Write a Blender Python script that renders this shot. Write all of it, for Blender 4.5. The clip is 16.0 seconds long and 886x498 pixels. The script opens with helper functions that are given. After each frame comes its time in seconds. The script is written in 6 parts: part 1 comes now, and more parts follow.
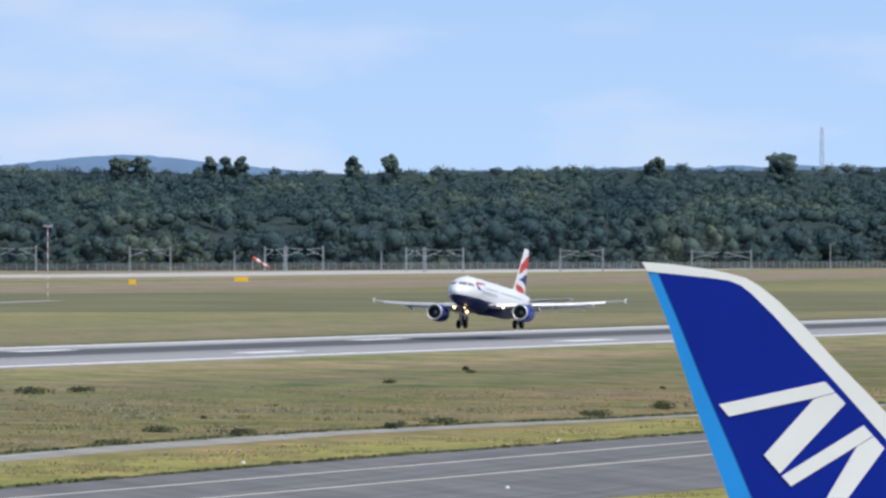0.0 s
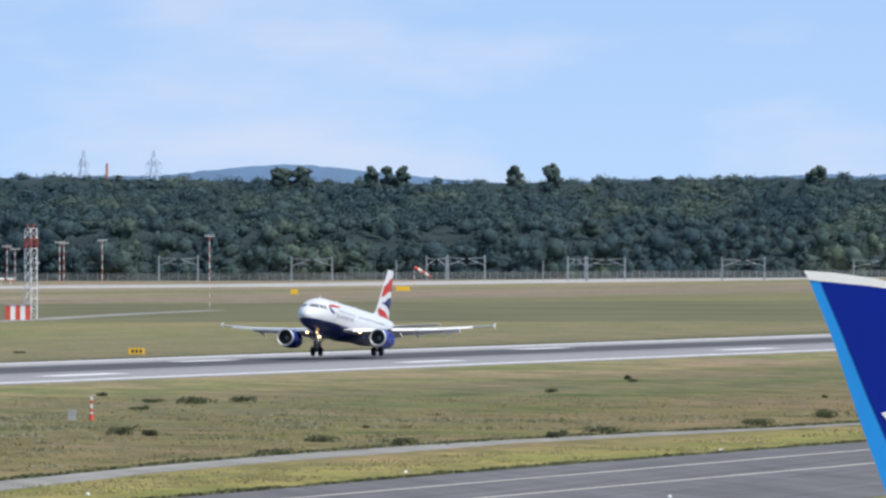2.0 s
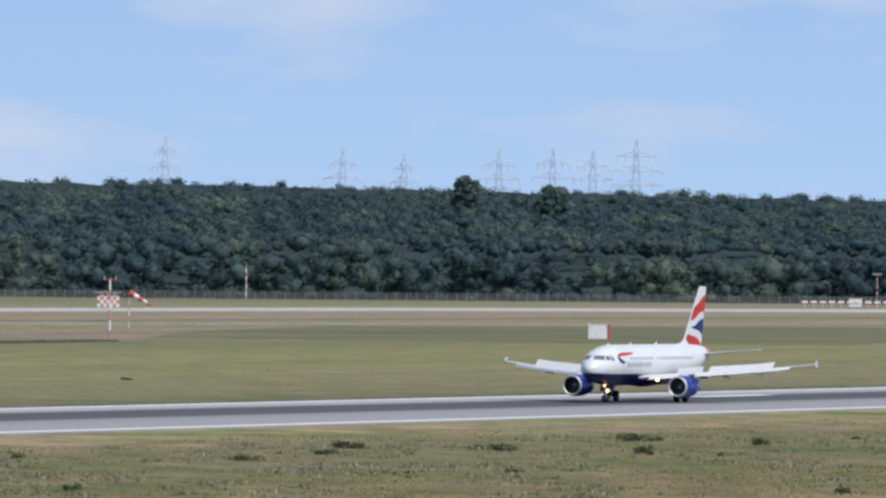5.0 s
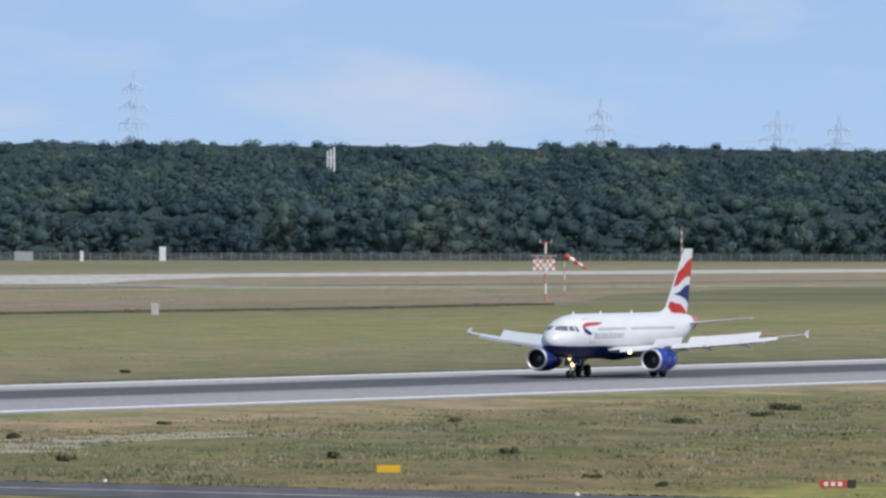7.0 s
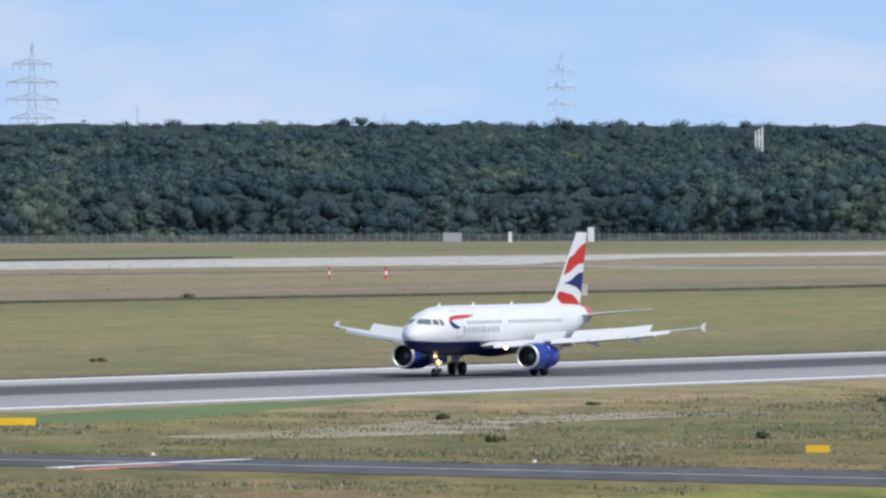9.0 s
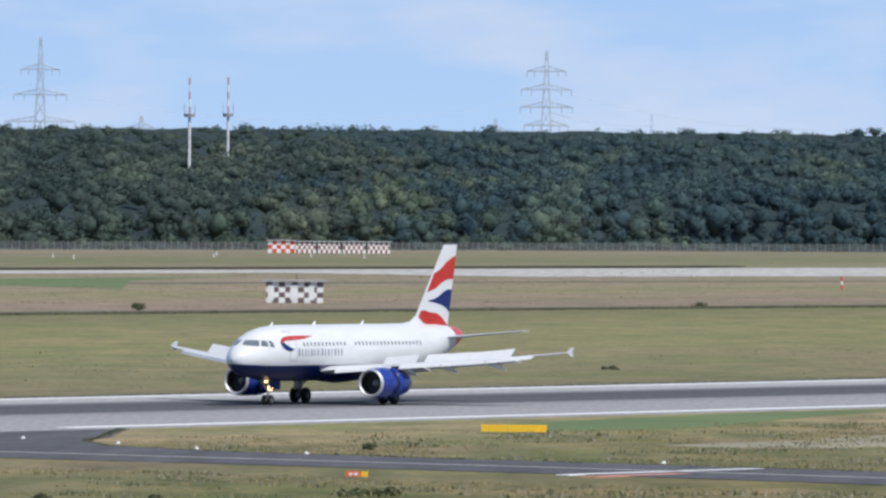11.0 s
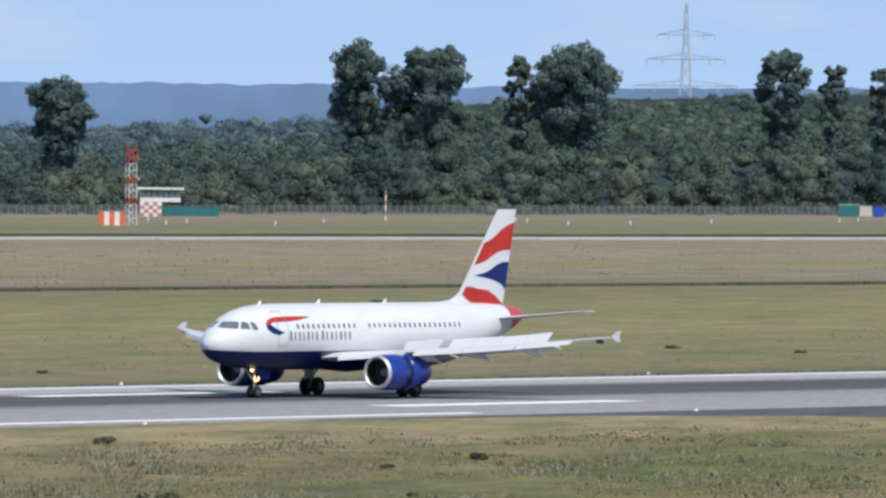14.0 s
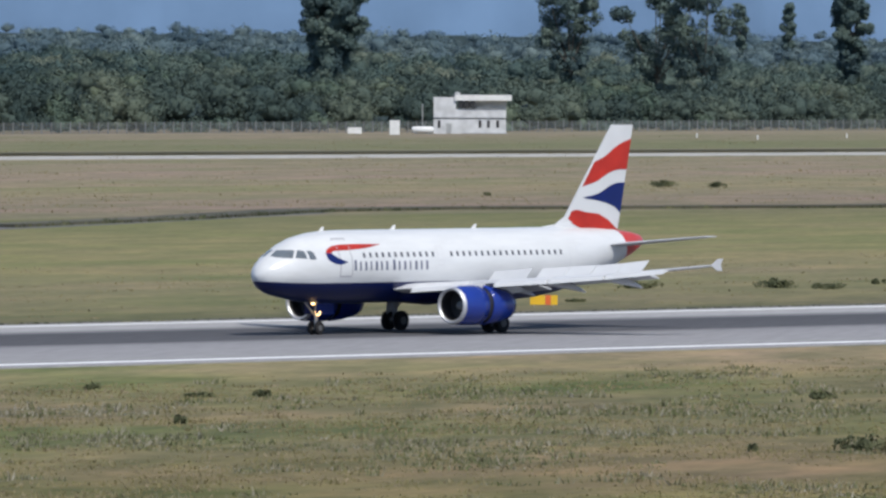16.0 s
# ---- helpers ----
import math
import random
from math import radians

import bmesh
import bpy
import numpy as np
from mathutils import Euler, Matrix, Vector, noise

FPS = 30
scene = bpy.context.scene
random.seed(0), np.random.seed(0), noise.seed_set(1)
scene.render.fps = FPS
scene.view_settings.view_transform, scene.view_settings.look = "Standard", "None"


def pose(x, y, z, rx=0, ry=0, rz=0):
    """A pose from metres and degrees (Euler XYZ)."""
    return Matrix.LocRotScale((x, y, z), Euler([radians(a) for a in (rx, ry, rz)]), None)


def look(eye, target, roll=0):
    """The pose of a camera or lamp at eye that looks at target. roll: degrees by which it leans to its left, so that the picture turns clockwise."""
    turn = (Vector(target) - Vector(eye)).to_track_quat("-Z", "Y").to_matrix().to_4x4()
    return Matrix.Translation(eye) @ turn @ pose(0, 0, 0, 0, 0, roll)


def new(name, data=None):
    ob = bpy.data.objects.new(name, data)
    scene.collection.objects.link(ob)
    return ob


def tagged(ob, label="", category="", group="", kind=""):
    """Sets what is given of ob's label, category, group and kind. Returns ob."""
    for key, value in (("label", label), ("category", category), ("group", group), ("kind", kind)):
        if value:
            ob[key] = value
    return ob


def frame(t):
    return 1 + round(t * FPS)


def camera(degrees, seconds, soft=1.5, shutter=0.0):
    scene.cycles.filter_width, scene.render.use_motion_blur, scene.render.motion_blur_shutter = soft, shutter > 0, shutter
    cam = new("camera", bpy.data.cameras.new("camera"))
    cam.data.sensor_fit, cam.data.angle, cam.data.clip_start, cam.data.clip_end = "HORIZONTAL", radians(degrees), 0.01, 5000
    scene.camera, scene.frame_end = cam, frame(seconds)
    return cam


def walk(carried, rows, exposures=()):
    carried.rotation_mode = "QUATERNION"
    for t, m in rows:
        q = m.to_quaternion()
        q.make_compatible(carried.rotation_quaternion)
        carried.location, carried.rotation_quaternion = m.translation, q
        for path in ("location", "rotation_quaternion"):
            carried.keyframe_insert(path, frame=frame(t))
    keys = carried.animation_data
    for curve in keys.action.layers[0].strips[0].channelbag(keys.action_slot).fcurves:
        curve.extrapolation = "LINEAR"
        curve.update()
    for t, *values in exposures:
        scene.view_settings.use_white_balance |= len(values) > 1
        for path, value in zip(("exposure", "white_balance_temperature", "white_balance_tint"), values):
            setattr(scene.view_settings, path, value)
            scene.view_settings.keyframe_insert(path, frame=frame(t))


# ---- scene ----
cam = camera(4.6814, 16.0, 2.6)
EYE = 15.407
PATH = [
    (0.0, pose(0, 0, EYE, 89.8461, 0, -72.8874) @ pose(0, 0, 0, 0, 0, 0.052)),
    (0.5, pose(0, 0, EYE, 89.8201, 0, -72.8516) @ pose(0, 0, 0, 0, 0, 0.009)),
    (1.0, pose(0, 0, EYE, 89.8421, 0, -72.4520) @ pose(0, 0, 0, 0, 0, -0.057)),
    (1.5, pose(0, 0, EYE, 89.8477, 0, -72.3432) @ pose(0, 0, 0, 0, 0, -0.044)),
    (2.0, pose(0, 0, EYE, 89.8950, 0, -72.0328) @ pose(0, 0, 0, 0, 0, -0.073)),
    (2.5, pose(0, 0, EYE, 89.8883, 0, -71.7428) @ pose(0, 0, 0, 0, 0, -0.030)),
    (3.0, pose(0, 0, EYE, 89.9538, 0, -71.2874) @ pose(0, 0, 0, 0, 0, 0.014)),
    (3.5, pose(0, 0, EYE, 89.9697, 0, -70.6585) @ pose(0, 0, 0, 0, 0, 0.081)),
    (4.0, pose(0, 0, EYE, 89.9418, 0, -69.5044) @ pose(0, 0, 0, 0, 0, 0.054)),
    (4.2, pose(0, 0, EYE, 89.9611, 0, -68.9230) @ pose(0, 0, 0, 0, 0, 0.169)),
    (6.3, pose(0, 0, EYE, 89.9981, 0, -66.2820) @ pose(0, 0, 0, 0, 0, 0.287)),
    (6.5, pose(0, 0, EYE, 89.9917, 0, -66.1328) @ pose(0, 0, 0, 0, 0, 0.163)),
    (7.0, pose(0, 0, EYE, 89.7914, 0, -65.0054) @ pose(0, 0, 0, 0, 0, 0.133)),
    (7.5, pose(0, 0, EYE, 89.7455, 0, -64.5716) @ pose(0, 0, 0, 0, 0, 0.314)),
    (8.0, pose(0, 0, EYE, 89.7580, 0, -64.4693) @ pose(0, 0, 0, 0, 0, 0.241)),
    (8.5, pose(0, 0, EYE, 89.7272, 0, -63.3508) @ pose(0, 0, 0, 0, 0, 0.290)),
    (8.7, pose(0, 0, EYE, 89.7047, 0, -63.1141) @ pose(0, 0, 0, 0, 0, 0.113)),
    (10.8, pose(0, 0, EYE, 89.6980, 0, -60.1621) @ pose(0, 0, 0, 0, 0, 0.440)),
    (11.0, pose(0, 0, EYE, 89.7236, 0, -60.0306) @ pose(0, 0, 0, 0, 0, 0.476)),
    (11.5, pose(0, 0, EYE, 89.6594, 0, -59.1557) @ pose(0, 0, 0, 0, 0, 0.403)),
    (12.0, pose(0, 0, EYE, 89.6357, 0, -58.1585) @ pose(0, 0, 0, 0, 0, 0.270)),
    (12.5, pose(0, 0, EYE, 89.6180, 0, -56.8583) @ pose(0, 0, 0, 0, 0, 0.300)),
    (13.0, pose(0, 0, EYE, 89.6053, 0, -56.6575) @ pose(0, 0, 0, 0, 0, 0.368)),
    (13.5, pose(0, 0, EYE, 89.6023, 0, -54.7346) @ pose(0, 0, 0, 0, 0, 0.425)),
    (14.0, pose(0, 0, EYE, 89.4907, 0, -53.7916) @ pose(0, 0, 0, 0, 0, 0.525)),
    (14.5, pose(0, 0, EYE, 89.3727, 0, -52.8586) @ pose(0, 0, 0, 0, 0, 0.473)),
    (15.0, pose(0, 0, EYE, 89.0895, 0, -52.1536) @ pose(0, 0, 0, 0, 0, 0.437)),
    (15.5, pose(0, 0, EYE, 89.0894, 0, -50.5737) @ pose(0, 0, 0, 0, 0, 0.241)),
    (16.0, pose(0, 0, EYE, 89.0119, 0, -48.8016) @ pose(0, 0, 0, 0, 0, 0.191)),
]
# main wheels: along the runway, height and nose-up angle
PLANE = [
    (0.0, pose(1342.3, 406.9, 1.33, 0, -5.47, 180)),
    (0.5, pose(1311.0, 406.9, 1.23, 0, -5.43, 180)),
    (1.0, pose(1279.9, 406.9, 1.01, 0, -5.73, 180)),
    (1.5, pose(1248.7, 406.9, 0.70, 0, -5.44, 180)),
    (2.0, pose(1217.8, 406.9, 0.39, 0, -6.02, 180)),
    (2.5, pose(1186.5, 406.9, 0.05, 0, -5.03, 180)),
    (3.0, pose(1155.0, 406.9, 0.05, 0, -4.50, 180)),
    (3.5, pose(1123.8, 406.9, 0.05, 0, -2.69, 180)),
    (4.0, pose(1092.4, 406.9, 0.05, 0, -0.72, 180)),
    (4.2, pose(1078.6, 406.9, 0.05, 0, 0.00, 180)),
    (6.3, pose(952.3, 406.9, 0.05, 0, 0.00, 180)),
    (6.5, pose(940.9, 406.9, 0.05, 0, 0.00, 180)),
    (7.0, pose(911.5, 406.9, 0.05, 0, 0.00, 180)),
    (7.5, pose(884.3, 406.9, 0.05, 0, 0.00, 180)),
    (8.0, pose(853.7, 406.9, 0.05, 0, 0.00, 180)),
    (8.5, pose(827.4, 406.9, 0.05, 0, 0.00, 180)),
    (8.7, pose(816.3, 406.9, 0.05, 0, 0.00, 180)),
    (10.8, pose(702.0, 406.9, 0.05, 0, 0.00, 180)),
    (11.0, pose(691.2, 406.9, 0.05, 0, 0.00, 180)),
    (11.5, pose(667.7, 406.9, 0.05, 0, 0.00, 180)),
    (12.0, pose(640.9, 406.9, 0.05, 0, 0.00, 180)),
    (12.5, pose(618.5, 406.9, 0.05, 0, 0.00, 180)),
    (13.0, pose(592.4, 406.9, 0.05, 0, 0.00, 180)),
    (13.5, pose(572.0, 406.9, 0.05, 0, 0.00, 180)),
    (14.0, pose(547.1, 406.9, 0.05, 0, 0.00, 180)),
    (14.5, pose(527.1, 406.9, 0.05, 0, 0.00, 180)),
    (15.0, pose(504.5, 406.9, 0.05, 0, 0.00, 180)),
    (15.5, pose(486.2, 406.9, 0.05, 0, 0.00, 180)),
    (16.0, pose(465.0, 406.9, 0.05, 0, 0.00, 180)),
]

# ---- world and sun ----
SUN_AZ, SUN_EL = 200, 52


def build_world():
    w = bpy.data.worlds.new("sky")
    scene.world = w
    w.use_nodes = True
    nt = w.node_tree
    nt.nodes.clear()
    link = nt.links.new
    out = nt.nodes.new("ShaderNodeOutputWorld")
    sky = nt.nodes.new("ShaderNodeTexSky")
    sky.sky_type, sky.sun_disc = "NISHITA", False
    sky.sun_elevation, sky.sun_rotation = radians(SUN_EL), radians(SUN_AZ)
    sky.air_density, sky.dust_density, sky.ozone_density = 1.0, 0.5, 2.0
    high = nt.nodes.new("ShaderNodeBackground")
    high.inputs["Strength"].default_value = 0.15
    link(sky.outputs[0], high.inputs["Color"])
    # pale blue air and thin cloud low over the horizon
    tc = nt.nodes.new("ShaderNodeTexCoord")
    sep = nt.nodes.new("ShaderNodeSeparateXYZ")
    link(tc.outputs["Generated"], sep.inputs[0])
    grad = nt.nodes.new("ShaderNodeValToRGB")
    e = grad.color_ramp.elements
    e[0].position, e[0].color = 0.0, (0.465, 0.655, 0.94, 1)
    e[1].position, e[1].color = 0.5, (0.30, 0.50, 0.86, 1)
    rng = nt.nodes.new("ShaderNodeMapRange")
    rng.inputs[1].default_value, rng.inputs[2].default_value = 0.002, 0.08
    link(sep.outputs["Z"], rng.inputs[0])
    link(rng.outputs[0], grad.inputs[0])
    mp = nt.nodes.new("ShaderNodeMapping")
    mp.inputs["Scale"].default_value = (32, 32, 110)
    link(tc.outputs["Generated"], mp.inputs["Vector"])
    cl = nt.nodes.new("ShaderNodeTexNoise")
    cl.inputs["Scale"].default_value, cl.inputs["Detail"].default_value, cl.inputs["Roughness"].default_value = 1.0, 4, 0.5
    link(mp.outputs[0], cl.inputs["Vector"])
    cr = nt.nodes.new("ShaderNodeMapRange")
    cr.inputs[1].default_value, cr.inputs[2].default_value, cr.inputs[4].default_value = 0.46, 0.7, 0.68
    link(cl.outputs["Fac"], cr.inputs[0])
    mx = nt.nodes.new("ShaderNodeMix")
    mx.data_type = "RGBA"
    link(cr.outputs[0], mx.inputs[0])
    link(grad.outputs[0], mx.inputs[6])
    mx.inputs[7].default_value = (0.66, 0.72, 0.87, 1)
    low = nt.nodes.new("ShaderNodeBackground")
    link(mx.outputs[2], low.inputs["Color"])
    blend = nt.nodes.new("ShaderNodeMapRange")
    blend.inputs[1].default_value, blend.inputs[2].default_value = 0.06, 0.4
    link(sep.outputs["Z"], blend.inputs[0])
    sh = nt.nodes.new("ShaderNodeMixShader")
    link(blend.outputs[0], sh.inputs[0])
    link(low.outputs[0], sh.inputs[1])
    link(high.outputs[0], sh.inputs[2])
    link(sh.outputs[0], out.inputs[0])
    sun = new("sun", bpy.data.lights.new("sun", "SUN"))
    sun.data.energy, sun.data.angle, sun.data.color = 4.2, radians(10), (1.0, 0.95, 0.88)
    a, e = radians(SUN_AZ), radians(SUN_EL)
    d = Vector((math.sin(a) * math.cos(e), math.cos(a) * math.cos(e), math.sin(e)))
    sun.matrix_world = look(d * 100, (0, 0, 0))


build_world()
walk(cam, PATH, [(0, 0.1), (3.5, 0.1), (4, -0.05), (7, -0.12), (7.5, -0.15), (8, 0.03), (8.5, 0.03), (11, 0.0), (14, -0.02), (16, -0.15)])


# ---- helpers and materials ----
def mat(name, base, rough=0.6, metal=0.0, var=0.15, scale=1.0, bump=0.0, bscale=None, spec=0.5):
    m = bpy.data.materials.new(name)
    m.use_nodes = True
    nt = m.node_tree
    b = nt.nodes["Principled BSDF"]
    b.inputs["Roughness"].default_value, b.inputs["Metallic"].default_value = rough, metal
    b.inputs["Specular IOR Level"].default_value = spec
    tc = nt.nodes.new("ShaderNodeTexCoord")
    n1 = nt.nodes.new("ShaderNodeTexNoise")
    n1.inputs["Scale"].default_value, n1.inputs["Detail"].default_value = scale, 6
    nt.links.new(tc.outputs["Object"], n1.inputs["Vector"])
    r = nt.nodes.new("ShaderNodeValToRGB")
    r.color_ramp.elements[0].position, r.color_ramp.elements[1].position = 0.3, 0.7
    r.color_ramp.elements[0].color = (*[c * (1 - var) for c in base], 1)
    r.color_ramp.elements[1].color = (*[min(1, c * (1 + var)) for c in base], 1)
    nt.links.new(n1.outputs["Fac"], r.inputs[0])
    nt.links.new(r.outputs[0], b.inputs["Base Color"])
    if bump:
        n2 = nt.nodes.new("ShaderNodeTexNoise")
        n2.inputs["Scale"].default_value = bscale or scale * 4
        n2.inputs["Detail"].default_value = 5
        bp = nt.nodes.new("ShaderNodeBump")
        bp.inputs["Strength"].default_value = bump
        nt.links.new(tc.outputs["Object"], n2.inputs["Vector"])
        nt.links.new(n2.outputs["Fac"], bp.inputs["Height"])
        nt.links.new(bp.outputs[0], b.inputs["Normal"])
    return m


def mesh_from(name, verts, faces, material, smooth=False):
    me = bpy.data.meshes.new(name)
    me.from_pydata(verts, [], faces)
    me.update()
    if smooth:
        me.polygons.foreach_set("use_smooth", [True] * len(me.polygons))
    for m in material if isinstance(material, (list, tuple)) else (material,):
        me.materials.append(m)
    return me


def part(name, bm, material, parent=None, label="", smooth=False):
    me = bpy.data.meshes.new(name)
    bmesh.ops.recalc_face_normals(bm, faces=bm.faces)
    bm.to_mesh(me)
    bm.free()
    if smooth:
        me.polygons.foreach_set("use_smooth", [True] * len(me.polygons))
    for m in material if isinstance(material, (list, tuple)) else (material,):
        me.materials.append(m)
    ob = new(name, me)
    ob.parent = parent
    return tagged(ob, label)


def add_box(bm, c, size, m=None):
    r = bmesh.ops.create_cube(bm, size=1, matrix=(m or Matrix()) @ Matrix.Translation(c) @ Matrix.Diagonal((*size, 1)))
    return r["verts"]


def add_tube(bm, a, b, r0, r1=None, n=12):
    a, b = Vector(a), Vector(b)
    d = b - a
    m = Matrix.Translation((a + b) / 2) @ d.to_track_quat("Z", "Y").to_matrix().to_4x4()
    bmesh.ops.create_cone(bm, cap_ends=True, segments=n, radius1=r0, radius2=r0 if r1 is None else r1, depth=d.length, matrix=m)


def add_loft(bm, rings, close=True, caps=True):
    rows = [[bm.verts.new(p) for p in ring] for ring in rings]
    n = len(rows[0])
    for a, b in zip(rows, rows[1:]):
        for i in range(n if close else n - 1):
            j = (i + 1) % n
            bm.faces.new((a[i], a[j], b[j], b[i]))
    if caps:
        bm.faces.new(rows[0][::-1])
        bm.faces.new(rows[-1])


def strip(name, pts, z, material, label, category="", kind="structure"):
    """A flat paved piece with a little thickness, from its outline."""
    bm = bmesh.new()
    vs = [bm.verts.new((x, y, z)) for x, y in pts]
    f = bm.faces.new(vs)
    r = bmesh.ops.extrude_face_region(bm, geom=[f])
    for v in r["geom"]:
        if isinstance(v, bmesh.types.BMVert):
            v.co.z -= 0.3
    bmesh.ops.triangulate(bm, faces=bm.faces)
    ob = part(name, bm, material)
    return tagged(ob, label, category, kind=kind)


# ---- materials ----
def ramp(nt, stops):
    r = nt.nodes.new("ShaderNodeValToRGB")
    e = r.color_ramp.elements
    for p, c in stops[2:]:
        e.new(p)
    for el, (p, c) in zip(e, stops):
        el.position = p
    for el, (p, c) in zip(r.color_ramp.elements, stops):
        el.position, el.color = p, (*c, 1)
    return r


def noise_at(nt, vec, scale, detail=5, rough=0.6):
    n = nt.nodes.new("ShaderNodeTexNoise")
    n.inputs["Scale"].default_value, n.inputs["Detail"].default_value, n.inputs["Roughness"].default_value = scale, detail, rough
    nt.links.new(vec, n.inputs["Vector"])
    return n.outputs["Fac"]


def mapped(nt, rot=0.0, scale=(1, 1, 1)):
    tc = nt.nodes.new("ShaderNodeTexCoord")
    a = nt.nodes.new("ShaderNodeMapping")
    a.vector_type = "TEXTURE"
    a.inputs["Rotation"].default_value = (0, 0, rot)
    a.inputs["Scale"].default_value = scale
    nt.links.new(tc.outputs["Object"], a.inputs["Vector"])
    return a.outputs[0]


def math_node(nt, op, a, b=None, c=None):
    n = nt.nodes.new("ShaderNodeMath")
    n.operation = op
    for i, v in enumerate((a, b, c)):
        if v is None:
            continue
        if isinstance(v, (int, float)):
            n.inputs[i].default_value = v
        else:
            nt.links.new(v, n.inputs[i])
    return n.outputs[0]


def mix_rgb(nt, fac, a, b, mode="MIX"):
    n = nt.nodes.new("ShaderNodeMix")
    n.data_type, n.blend_type = "RGBA", mode
    for i, v in ((0, fac), (6, a), (7, b)):
        if isinstance(v, (int, float)):
            n.inputs[i].default_value = v
        elif isinstance(v, tuple):
            n.inputs[i].default_value = (*v, 1)
        else:
            nt.links.new(v, n.inputs[i])
    return n.outputs[2]


def bare(name, rough=0.9, spec=0.3):
    m = bpy.data.materials.new(name)
    m.use_nodes = True
    b = m.node_tree.nodes["Principled BSDF"]
    b.inputs["Roughness"].default_value = rough
    b.inputs["Specular IOR Level"].default_value = spec
    return m, m.node_tree, b


def grass_material():
    m, nt, b = bare("airfield_grass", 0.95, 0.1)
    turn = radians(28)
    fine = noise_at(nt, mapped(nt, turn, (3.2, 0.9, 1)), 1.0, 4, 0.65)
    mid = noise_at(nt, mapped(nt, turn, (16, 6, 1)), 1.0, 5, 0.6)
    hue = noise_at(nt, mapped(nt, turn, (48, 26, 1)), 1.0, 4, 0.6)
    wide = noise_at(nt, mapped(nt, 0.06, (300, 26, 1)), 1.0, 4, 0.6)
    tc = nt.nodes.new("ShaderNodeTexCoord")
    sep = nt.nodes.new("ShaderNodeSeparateXYZ")
    nt.links.new(tc.outputs["Object"], sep.inputs[0])
    wob = math_node(nt, "MULTIPLY_ADD", math_node(nt, "SUBTRACT", wide, 0.5), 70, sep.outputs["Y"])
    zone = ramp(nt, [(p / 1600, c) for p, c in GRASS_ZONES])
    nt.links.new(math_node(nt, "DIVIDE", wob, 1600), zone.inputs[0])
    c1 = ramp(nt, [(0.3, (0.56, 0.64, 0.58)), (0.5, (1, 1, 1)), (0.68, (1.42, 1.3, 1.28))])
    nt.links.new(mid, c1.inputs[0])
    c2 = ramp(nt, [(0.3, (0.6, 0.62, 0.6)), (0.52, (1, 1, 1)), (0.75, (1.35, 1.3, 1.3))])
    nt.links.new(fine, c2.inputs[0])
    c3 = ramp(nt, [(0.3, (0.84, 0.94, 0.8)), (0.7, (1.14, 1.05, 1.1))])
    nt.links.new(wide, c3.inputs[0])
    near = nt.nodes.new("ShaderNodeMapRange")
    near.inputs[1].default_value, near.inputs[2].default_value, near.inputs[3].default_value, near.inputs[4].default_value = 350, 470, 1.0, 0.5
    nt.links.new(sep.outputs["Y"], near.inputs[0])
    x = mix_rgb(nt, near.outputs[0], zone.outputs[0], c1.outputs[0], "MULTIPLY")
    x = mix_rgb(nt, 0.6, x, c2.outputs[0], "MULTIPLY")
    x = mix_rgb(nt, 1.0, x, c3.outputs[0], "MULTIPLY")
    # green growth in places, grey-mauve seed heads in others
    c4 = ramp(nt, [(0.34, (0.66, 0.86, 0.58)), (0.46, (0.96, 1, 0.9)), (0.55, (1.03, 1, 1)), (0.7, (1.13, 1.03, 1.18))])
    nt.links.new(hue, c4.inputs[0])
    x = mix_rgb(nt, near.outputs[0], x, c4.outputs[0], "MULTIPLY")
    nt.links.new(x, b.inputs["Base Color"])
    return m


GRASS_ZONES = [
    (0, (0.24, 0.215, 0.065)), (165, (0.25, 0.22, 0.07)), (226, (0.24, 0.215, 0.08)), (243, (0.172, 0.148, 0.072)), (268, (0.172, 0.142, 0.074)),
    (300, (0.145, 0.14, 0.072)), (332, (0.172, 0.15, 0.086)), (352, (0.23, 0.195, 0.11)), (368, (0.255, 0.212, 0.13)), (436, (0.15, 0.135, 0.08)), (450, (0.182, 0.163, 0.094)),
    (510, (0.196, 0.178, 0.1)), (555, (0.205, 0.19, 0.095)), (640, (0.205, 0.19, 0.095)), (715, (0.165, 0.158, 0.082)), (735, (0.2, 0.172, 0.12)),
    (790, (0.232, 0.182, 0.142)), (880, (0.225, 0.2, 0.118)), (960, (0.25, 0.2, 0.15)), (1180, (0.215, 0.19, 0.125)),
    (1300, (0.165, 0.165, 0.095)), (1430, (0.2, 0.178, 0.12)), (1560, (0.24, 0.2, 0.15))]


